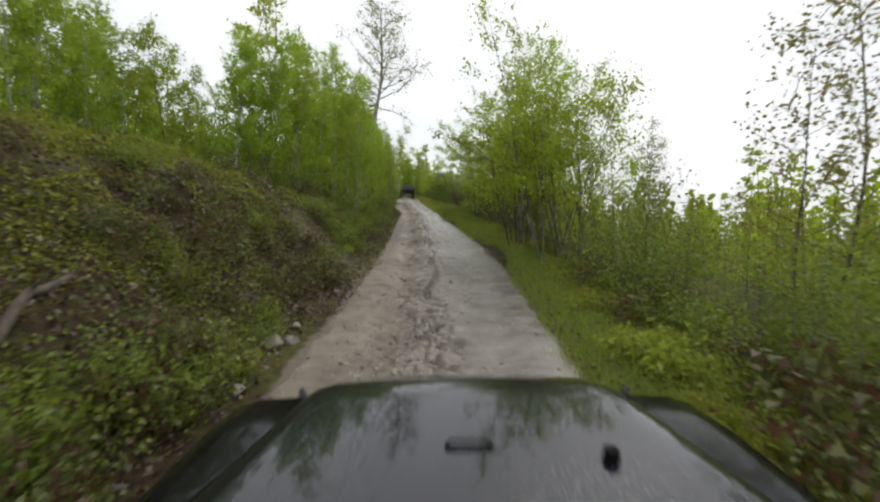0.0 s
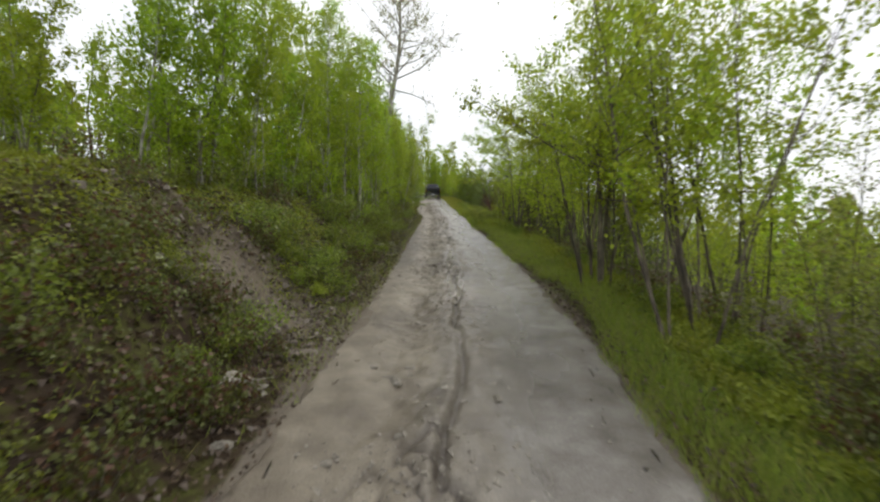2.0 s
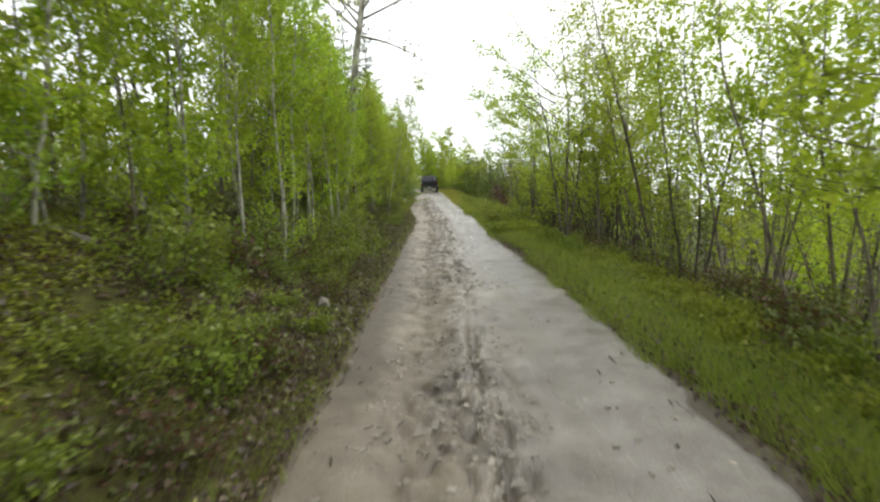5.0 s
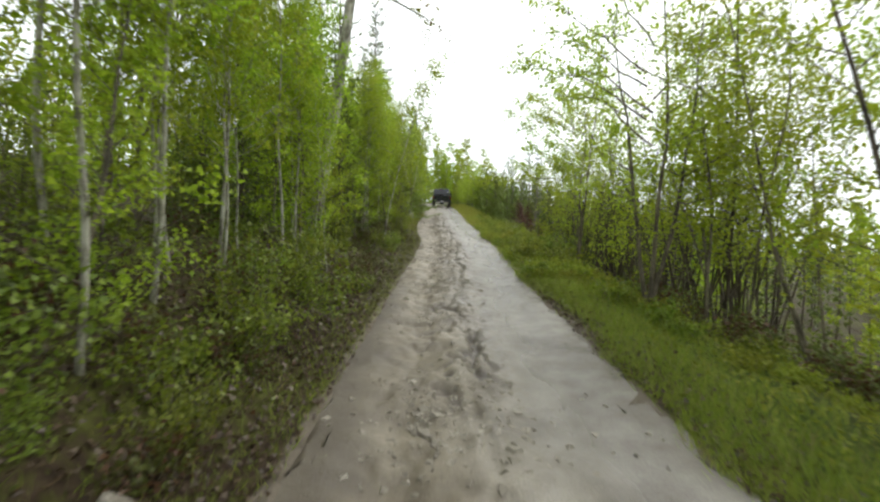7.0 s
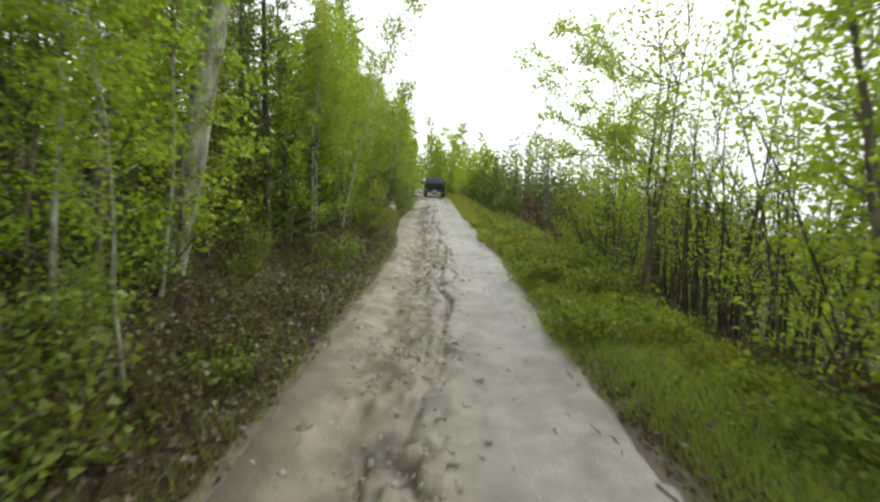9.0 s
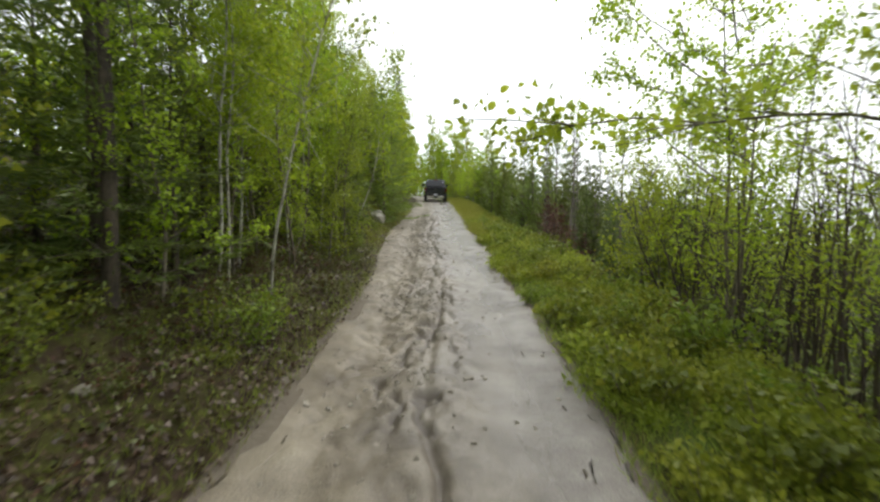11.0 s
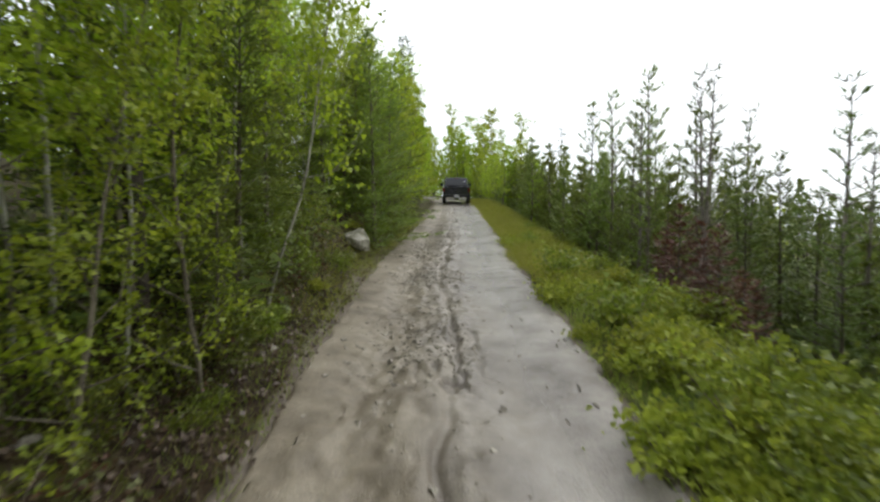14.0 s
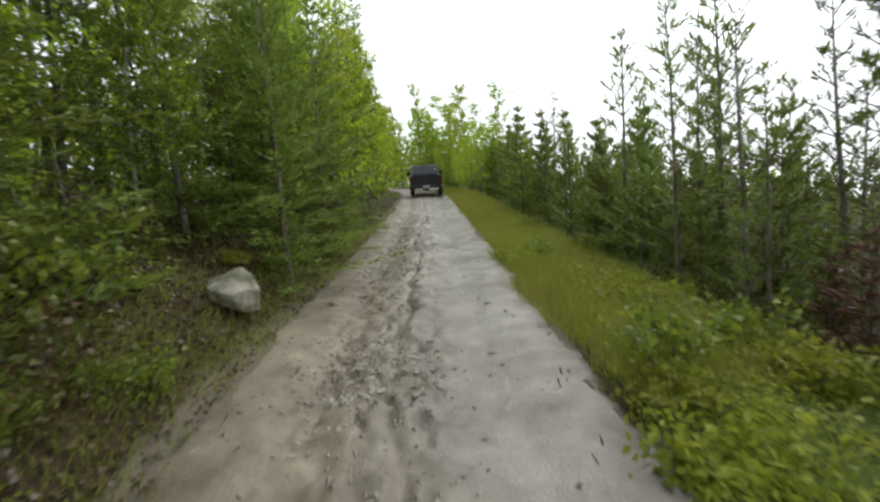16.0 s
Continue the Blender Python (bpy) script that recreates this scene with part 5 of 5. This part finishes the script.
scatter("ground_cover_leaves", "low green leaves covering the bank", 42000, patchy, (-2, 50), LEAF_BROWN, 7, leaf=0.036, bare=True)
scatter("moss_and_sedge", "cushions of moss and low yellow-green shoots on the bank", 70000, tufted, (-2, 17), LEAF_MOSS, 17, leaf=0.03, bare=True)
scatter("slope_cover_leaves", "low green leaves on the falling slope", 26000, lambda r, y: half(y) + 0.5 + r.gamma(1.6, np.where(y > 24, 0.45, 0.9)), (-2, 50), LEAF_HERB, 8, leaf=0.04)


# ---------------------------------------------------------------- stones
def stone_mesh(seed, material, flat=0.6, points=13):
    """An angular stone: the hull of scattered points with worn edges."""
    rng = np.random.default_rng(seed)
    bm = bmesh.new()
    for k in range(points):
        d = rng.normal(size=3)
        d /= np.linalg.norm(d)
        bm.verts.new(d * rng.uniform(0.8, 1.15) * [1.0, 0.85, flat])
    bmesh.ops.convex_hull(bm, input=bm.verts[:])
    bmesh.ops.delete(bm, geom=[v for v in bm.verts if not v.link_faces], context="VERTS")
    bmesh.ops.bevel(bm, geom=bm.edges[:], offset=0.07, segments=1, affect="EDGES")
    me = bpy.data.meshes.new("stone")
    bm.to_mesh(me)
    bm.free()
    me.materials.append(material)
    return me


stones = [stone_mesh(k, STONE, 0.6) for k in range(8)]


def stone(x, y, r, k, z, label, rng, group="stones on the track", meshes=stones, name="rock"):
    ob = new(name, meshes[k % len(meshes)])
    ob.matrix_basis = Matrix.Translation((x, y, z)) @ Euler((rng.uniform(-0.2, 0.2), rng.uniform(-0.2, 0.2), rng.uniform(0, 6.28))).to_matrix().to_4x4() @ Matrix.Diagonal((r, r * rng.uniform(0.6, 1), r * rng.uniform(0.7, 1), 1))
    return tagged(ob, label, "rock", group)


S = np.random.default_rng(9)
CENTRES = S.uniform(1, 48, 45)
for k in range(110):
    y = float(CENTRES[k % 45] + S.normal(0, 0.35))
    u = -abs(S.normal(0.0, 0.55)) + S.normal(0.05, 0.25) if y < 28 else S.normal(-0.45, 0.5)
    u = float(np.clip(u, -1.25, 1.1))
    r = float(S.gamma(1.6, 0.018) + 0.016)
    stone(u + float(road_x(y)), y, r, k, float(road_top(u, y)) - r * 0.25, "pale stone set in the muddy track", S)
for k in range(50):
    y = S.uniform(0, 46)
    u = -float(half(y)) - 0.1 - float(S.gamma(1.5, 0.6))
    r = float(S.gamma(2.0, 0.04 if y < 20 else 0.018) + 0.03)
    x = u + float(road_x(y))
    stone(x, y, r, k, on_land(x, y, -r * 0.15), "grey stone on the mossy bank", S, "stones on the bank")

for x, y, r, sink in ((-0.08, 8.6, 0.19, 0.08), (-0.28, 8.9, 0.10, 0.05), (0.1, 8.95, 0.11, 0.06), (-1.2, 8.3, 0.11, 0.03), (0.52, 37.4, 0.10, 0.04), (0.04, 43.9, 0.16, 0.05), (-0.64, 40.4, 0.12, 0.04), (-0.93, 39.9, 0.10, 0.03), (-0.26, 22.26, 0.09, 0.03), (-1.42, 18.4, 0.09, 0.02), (-1.37, 33.95, 0.14, 0.02), (-2.08, 3.3, 0.09, 0.02), (-2.0, 2.5, 0.08, 0.02), (-2.5, 2.95, 0.06, 0.01), (0.0, 41.4, 0.11, 0.05)):
    stone(x, y, r, int(y * 7), max(float(road_top(x - road_x(y), y)), on_land(x, y)) - sink + 0.03, "large pale stone half sunk in the track", S)

for cx, cy in ((0.55, 36.6), (-0.1, 33.4), (0.62, 34.8), (0.3, 38.2), (0.25, 35.9), (0.1, 23.1)):
    for k in range(8):
        x, y, r = cx + float(S.normal(0, 0.16)), cy + float(S.normal(0, 0.2)), float(S.uniform(0.02, 0.055))
        stone(x, y, r, k, float(road_top(x - float(road_x(y)), y)) - r * 0.2, "muddy stone in a washed-out hollow of the track", S)

# loose gravel along the stony middle of the track
G = np.random.default_rng(31)
gv, gf = [], []
cube = np.array([(-1, -1, -1), (1, -1, -1), (1, 1, -1), (-1, 1, -1), (-0.6, -0.7, 1), (0.7, -0.5, 1), (0.6, 0.7, 0.8), (-0.7, 0.5, 1)]) * 0.5
quads = np.array([(0, 1, 5, 4), (1, 2, 6, 5), (2, 3, 7, 6), (3, 0, 4, 7), (4, 5, 6, 7)])
for k in range(8000):
    y = float(CENTRES[k % 45] + G.normal(0, 0.42)) if G.random() < 0.8 else G.uniform(1, 46)
    u = G.normal(-0.35, 0.36) if G.random() < 0.93 else G.uniform(-1.4, 1.35)
    u = float(np.clip(u, -1.4, 1.35))
    r = G.gamma(1.6, 0.010) + 0.008 + (G.uniform(0.015, 0.04) if k % 5 == 0 else 0)
    m = np.array(Euler(G.uniform(-0.5, 0.5, 3) + [0, 0, G.uniform(0, 6)]).to_matrix())
    pts = (cube * G.uniform(0.7, 1.3, (8, 3)) * r * [1.3, 1, 0.7]) @ m.T + [u + float(road_x(y)), y, float(road_top(u, y)) - r * (0.25 if k % 5 == 0 else 0.08)]
    gf.append(quads + 8 * k)
    gv.append(pts)
tagged(new("gravel", mesh_of("gravel", np.concatenate(gv), np.concatenate(gf), STONE)), "loose pale gravel and stones on the dirt track", "gravel", kind="stuff")

# broken stones covering the washed-out gully
sv, sf = [], []
for k in range(1400):
    x = -0.9 - float(G.gamma(2.0, 0.62))
    y = float(G.normal(9.9, 0.45 + 0.1 * abs(x)))
    r = G.gamma(1.3, 0.013) + 0.010
    m = np.array(Euler(G.uniform(-0.7, 0.7, 3) + [0, 0, G.uniform(0, 6)]).to_matrix())
    sv.append((cube * G.uniform(0.6, 1.4, (8, 3)) * r * [1.4, 1, 0.8]) @ m.T + [x, y, on_land(x, y, -r * 0.1)])
    sf.append(quads + 8 * k)
tagged(new("scree", mesh_of("scree", np.concatenate(sv), np.concatenate(sf), SCREE)), "broken pale stones washed down the bank", "scree", kind="stuff")

rubble = [stone_mesh(20 + k, SCREE, 0.6) for k in range(6)]
# rubble that has slid from the bank, the pale boulder beside the track, a fallen log and a dry branch
for k in range(100):
    x = -0.95 - float(S.gamma(1.7, 0.55))
    y = float(S.normal(9.7, 0.4 + 0.12 * abs(x)))
    r = float(S.gamma(1.3, 0.030) + 0.018)
    stone(x, y, r, k, on_land(x, y, r * 0.15), "muddy rubble slid down from the bank", S, "rubble at the foot of the bank", rubble)
B = np.random.default_rng(12)
bm = bmesh.new()
for k in range(26):
    d = Vector(B.normal(size=3)).normalized()
    bm.verts.new((d.x * 0.30, d.y * 0.30, max(d.z * 0.31 - 0.13 * d.x, -0.20)))
bmesh.ops.convex_hull(bm, input=bm.verts[:])
bmesh.ops.delete(bm, geom=[v for v in bm.verts if not v.link_faces], context="VERTS")
bmesh.ops.bevel(bm, geom=bm.edges[:], offset=0.012, segments=1, affect="EDGES")
bmesh.ops.triangulate(bm, faces=bm.faces[:])
bmesh.ops.subdivide_edges(bm, edges=bm.edges[:], cuts=3)
for v in bm.verts:
    v.co *= 1 + 0.07 * noise.noise(v.co * 7) + 0.04 * noise.noise(v.co * 19)
me = bpy.data.meshes.new("boulder")
bm.to_mesh(me)
bm.free()
me.materials.append(MOSSY)
boulder = tagged(new("boulder", me), "pale weathered boulder with moss beside the track", "rock")
boulder.matrix_basis = Matrix.Translation((-1.74, 38.85, on_land(-1.74, 38.85, -0.22))) @ pose(0, 0, 0, 0, 8, 0)


def log(name, label, a, b, radius, seed, bark=BARK_DEAD):
    rng = np.random.default_rng(seed)
    pts = [np.array(a) + (np.array(b) - np.array(a)) * f for f in np.linspace(0, 1, 9)]
    pts = [(p[0], p[1], on_land(p[0], p[1], -radius * 0.7) + 0.2 * radius * float(rng.normal())) for p in pts]
    tb = Tubes()
    tb.add(pts, radius * np.linspace(1, 0.6, 9), 8)
    tb.add([pts[5], tuple(np.array(pts[5]) + [0.12, 0.05, 0.16])], [radius * 0.35, radius * 0.12], 5)
    return tagged(new(name, tb.mesh(name, bark)), label, "log")


log("fallen_log", "grey fallen log lying on the bank", (-2.40, 2.2), (-2.58, 3.45), 0.05, 1, BARK_DARK)
log("dry_branch", "pale dry branch lying on the slope", (3.9, 29.0), (4.3, 30.2), 0.025, 2)
log("fallen_log", "dark fallen log among the aspens", (-4.6, 13.8), (-2.9, 15.2), 0.07, 3)

# ---------------------------------------------------------------- vehicles
PAINT = plain_mat("dark_paint", (0.007, 0.009, 0.016), 0.22, 0.0, 0.5, 0.3, 5)
PLASTIC = plain_mat("black_plastic", (0.012, 0.012, 0.012), 0.5)
IRON = plain_mat("black_iron", (0.004, 0.004, 0.004), 0.85)
IRON.node_tree.nodes["Principled BSDF"].inputs["Specular IOR Level"].default_value = 0.12
RUBBER = plain_mat("tyre_rubber", (0.03, 0.028, 0.026), 0.8)
STEEL = plain_mat("wheel_steel", (0.32, 0.32, 0.33), 0.35, 0.9)
CHROME = plain_mat("bumper_chrome", (0.72, 0.72, 0.72), 0.15, 1.0)
RED = plain_mat("tail_lamp_red", (0.13, 0.010, 0.009), 0.2, 0, 0.3)
PLATE = plain_mat("plate_white", (0.75, 0.75, 0.72), 0.4)
PLATE_BAR = plain_mat("plate_bar", (0.08, 0.1, 0.2), 0.5)
WINDOW = plain_mat("tinted_glass", (0.006, 0.008, 0.012), 0.05, 0, 0.0)


def box_bm(x0, x1, y0, y1, z0, z1, bevel=0.02, segs=2, taper=None):
    bm = bmesh.new()
    bmesh.ops.create_cube(bm, size=1.0)
    for v in bm.verts:
        v.co = Vector((x0 + (v.co.x + 0.5) * (x1 - x0), y0 + (v.co.y + 0.5) * (y1 - y0), z0 + (v.co.z + 0.5) * (z1 - z0)))
    if taper:
        for v in bm.verts:
            taper(v)
    if bevel:
        bmesh.ops.bevel(bm, geom=bm.edges[:], offset=bevel, segments=segs, affect="EDGES")
    return bm


def wheel(parent, x, y, r, width):
    """A tyre with a dished rim; its axle lies across the vehicle."""
    for nm, rad, w, mat in (("tyre", r, width, RUBBER), ("rim", r * 0.62, width * 1.04, STEEL)):
        bm = bmesh.new()
        bmesh.ops.create_cone(bm, cap_ends=True, segments=28, radius1=rad, radius2=rad, depth=w)
        bmesh.ops.bevel(bm, geom=[e for e in bm.edges if len(e.link_faces) == 2 and any(len(f.verts) > 4 for f in e.link_faces)], offset=rad * 0.12, segments=2, affect="EDGES")
        bm.transform(Matrix.Translation((x, y, r)) @ Matrix.Rotation(math.pi / 2, 4, "Y"))
        if nm == "tyre":
            ty = part("wheel", bm, mat, parent, smooth=False)
        else:
            part("rim", bm, mat, ty)


def pickup(m):
    """Dark crew-cab pickup; its rear bumper at y = 0, ahead is +y."""
    top = thing("pickup_truck", "dark grey crew-cab pickup truck standing on the track", "truck")
    top.matrix_basis = m

    def cab(v):
        if v.co.z > 1.5:
            v.co.x *= 0.86
            v.co.y += 0.28 if v.co.y < 2.5 else -0.55
    part("bed", box_bm(-0.93, 0.93, 0.12, 1.75, 0.52, 1.16, 0.06, 3), PAINT, top)
    part("cab", box_bm(-0.93, 0.93, 1.75, 3.75, 0.5, 1.79, 0.07, 3, cab), PAINT, top)
    part("bonnet", box_bm(-0.9, 0.9, 3.72, 5.2, 0.5, 1.15, 0.08, 3), PAINT, top)
    gate = part("tailgate", box_bm(-0.78, 0.78, 0.06, 0.13, 0.62, 1.15, 0.025, 2), PAINT, top)
    part("handle", box_bm(-0.12, 0.12, 0.035, 0.065, 0.94, 1.02, 0.01, 2), PLASTIC, gate, "black recessed handle")

    def slant(v):
        if v.co.z > 1.5:
            v.co.y += 0.22
            v.co.x *= 0.88
    part("rear_window", box_bm(-0.74, 0.74, 1.76, 1.79, 1.22, 1.66, 0.01, 1, slant), WINDOW, top, "tinted rear window")
    for s in (-1, 1):
        part("tail_light", box_bm(s * 0.86 - 0.075, s * 0.86 + 0.075, 0.05, 0.16, 0.84, 1.10, 0.02, 2), RED, top, "red tail light")
        part("mirror", box_bm(s * 1.05 - 0.1, s * 1.05 + 0.1, 3.2, 3.3, 1.15, 1.38, 0.03, 2), PLASTIC, top)
        part("side_window", box_bm(s * 0.895 - 0.01, s * 0.895 + 0.01, 2.15, 3.3, 1.24, 1.5, 0.005, 1), WINDOW, top)
    bumper = part("bumper", box_bm(-0.92, 0.92, -0.06, 0.12, 0.46, 0.64, 0.04, 3), PLASTIC, top, "black rear bumper")
    plate = part("number_plate", box_bm(-0.16, 0.16, -0.075, -0.062, 0.49, 0.62, 0.004, 1), PLATE, top, "white number plate")
    part("plate_bar", box_bm(-0.11, 0.11, -0.08, -0.076, 0.53, 0.58, 0), PLATE_BAR, plate)
    for s in (-1, 1):
        part("step_bumper", box_bm(s * 0.42 - 0.27, s * 0.42 + 0.27, -0.09, 0.0, 0.36, 0.47, 0.025, 2), CHROME, top, "chrome lower bumper")
    part("spoiler_lip", box_bm(-0.76, 0.76, 0.03, 0.12, 1.135, 1.165, 0.01, 2), PLASTIC, gate, "black tailgate lip")
    part("brake_light", box_bm(-0.17, 0.17, 2.0, 2.03, 1.70, 1.73, 0.008, 1), RED, top, "red high brake light")
    for s in (-1, 1):
        part("bed_rail", box_bm(s * 0.88 - 0.05, s * 0.88 + 0.05, 0.15, 1.74, 1.15, 1.185, 0.012, 2), PLASTIC, top)
        part("mud_flap", box_bm(s * 0.82 - 0.13, s * 0.82 + 0.13, 0.55, 0.57, 0.22, 0.5, 0.006, 1), RUBBER, top)
    part("exhaust_pipe", box_bm(0.5, 0.57, 0.02, 0.4, 0.33, 0.4, 0.025, 3), STEEL, top, "steel exhaust pipe")
    part("sticker", box_bm(0.55, 0.64, 1.83, 1.845, 1.47, 1.55, 0), PLATE, top, "small white sticker")
    part("chassis", box_bm(-0.6, 0.6, 0.2, 5.0, 0.3, 0.55, 0.03, 2), PLASTIC, top)
    for s in (-1, 1):
        for y in (1.05, 4.35):
            wheel(top, s * 0.82, y, 0.39, 0.26)
    return top


def offroader(m):
    """Black off-road vehicle with a flat bonnet and round fenders; the origin lies on the road below the driver's eye, ahead is +y."""
    top = thing("off_road_vehicle", "black off-road vehicle with wet flat hood", "car")
    top.matrix_basis = m
    # hood: narrower to the front, slightly domed
    ys, xs = np.linspace(0.42, 1.60, 13), np.linspace(-1, 1, 21)
    bm = bmesh.new()
    grid = []
    for y in ys:
        t = (y - 0.42) / 1.18
        hw = 0.73 - 0.17 * t
        row = []
        for s in xs:
            z = 1.135 - 0.09 * t - 0.035 * max(0, t - 0.85) / 0.15 * t - 0.03 * s * s - 0.05 * max(0, abs(s) - 0.88) / 0.12
            row.append(bm.verts.new((s * hw, y, z)))
        grid.append(row)
    for a, b in zip(grid, grid[1:]):
        for k in range(20):
            bm.faces.new((a[k], a[k + 1], b[k + 1], b[k]))
    rim_edges = [e for e in bm.edges if len(e.link_faces) == 1]
    ext = bmesh.ops.extrude_edge_only(bm, edges=rim_edges)
    for v in [g for g in ext["geom"] if isinstance(g, bmesh.types.BMVert)]:
        v.co.z -= 0.10
    hood = part("hood", bm, HOOD, top, "wet black hood with rain drops", True)
    # tie-down loop on the hood
    tb = Tubes()
    ring = [(x - 0.014, y, z) for x, y, z in ((-0.050, 0.99, 1.098), (0.050, 0.99, 1.098), (0.056, 0.998, 1.099), (0.048, 1.014, 1.10), (-0.048, 1.014, 1.10), (-0.056, 0.998, 1.099), (-0.050, 0.99, 1.098), (0.0, 0.99, 1.098))]
    tb.add(ring, [0.003] * 8, 6)
    loop = part_mesh("tie_down_loop", tb.mesh("tie_down_loop", IRON), hood, "black metal tie-down loop")
    for sx in (-1, 1):
        part("loop_foot", box_bm(sx * 0.052 - 0.022, sx * 0.052 - 0.006, 0.99, 1.01, 1.075, 1.098, 0.003, 1), PLASTIC, loop)
    bm = bmesh.new()
    bmesh.ops.create_cone(bm, cap_ends=True, segments=20, radius1=0.022, radius2=0.018, depth=0.034)
    bm.transform(Matrix.Translation((0.315, 0.95, 1.096)))
    part("rubber_stop", bm, IRON, hood, "black rubber stop")
    for s in (-1, 1):
        # rounded fender over the wheel
        prof = [(0.42, 0.74), (0.44, 0.98), (0.66, 1.0), (0.95, 0.995), (1.25, 0.985), (1.48, 0.955), (1.60, 0.88), (1.68, 0.72)]
        bm = bmesh.new()
        rows = []
        for x, dz in ((0.50, 0.03), (0.72, 0.02), (0.80, -0.005), (0.84, -0.05)):
            rows.append([bm.verts.new((s * x, y, z + dz)) for y, z in prof])
        for a, b in zip(rows, rows[1:]):
            for k in range(len(prof) - 1):
                bm.faces.new((a[k], a[k + 1], b[k + 1], b[k]))
        bmesh.ops.solidify(bm, geom=bm.faces[:], thickness=0.02)
        bmesh.ops.recalc_face_normals(bm, faces=bm.faces[:])
        part("fender", bm, HOOD, top, smooth=True)
        wheel(top, s * 0.72, 1.12, 0.41, 0.26)
        wheel(top, s * 0.72, -1.35, 0.41, 0.26)
        tb = Tubes()
        tb.add([(s * 0.56, 1.46, 0.97), (s * 0.565, 1.46, 1.0), (s * 0.575, 1.48, 1.012)], [0.014, 0.014, 0.01], 6)
        part_mesh("hood_latch", tb.mesh("hood_latch", PLASTIC), top, "black hood latch")
    part("front_body", box_bm(-0.5, 0.5, 0.42, 1.58, 0.55, 0.96, 0.02), PAINT, top)
    part("tub", box_bm(-0.72, 0.72, -1.9, 0.42, 0.5, 1.02, 0.03), PAINT, top)
    part("bumper", box_bm(-0.75, 0.75, 1.66, 1.8, 0.5, 0.68, 0.03), PLASTIC, top, "black front bumper")
    return top


HOOD = plain_mat("wet_hood_paint", (0.006, 0.007, 0.012), 0.05, 0.0, 0.15, 0.3, 4)
HOOD.node_tree.nodes["Principled BSDF"].inputs["Specular IOR Level"].default_value = 0.5
_n, _l = HOOD.node_tree.nodes, HOOD.node_tree.links
_co, _v, _big = _n.new("ShaderNodeTexCoord"), _n.new("ShaderNodeTexVoronoi"), _n.new("ShaderNodeTexNoise")
_v.inputs["Scale"].default_value = 105
_big.inputs["Scale"].default_value, _big.inputs["Detail"].default_value = 6, 4
_l.new(_co.outputs["Object"], _v.inputs["Vector"])
_l.new(_co.outputs["Object"], _big.inputs["Vector"])
_drop = _n.new("ShaderNodeMapRange")
_drop.inputs[1].default_value, _drop.inputs[2].default_value, _drop.inputs[3].default_value, _drop.inputs[4].default_value = 0.12, 0.38, 1.0, 0.0
_l.new(_v.outputs["Distance"], _drop.inputs[0])
_bm = _n.new("ShaderNodeBump")
_bm.inputs["Strength"].default_value, _bm.inputs["Distance"].default_value = 0.22, 0.002
_l.new(_drop.outputs[0], _bm.inputs["Height"])
_l.new(_bm.outputs[0], _n["Principled BSDF"].inputs["Normal"])
_l.new(_bm.outputs[0], _n["Principled BSDF"].inputs["Coat Normal"])

offroader(pose(0.15, -0.269, 1.787) @ pose(0, 0, 0, 0, 0, -3.73) @ pose(0, 0, 0, 7.0, 0, 0) @ pose(0.085, 0, -1.80) @ Matrix.Scale(1.046, 4))
TRUCK_Y = 59.6
pickup(Matrix.Translation((-0.30, TRUCK_Y, float(along(TRUCK_Y)))) @ pose(0, 0, 0, 7.6, 0, 2.8))
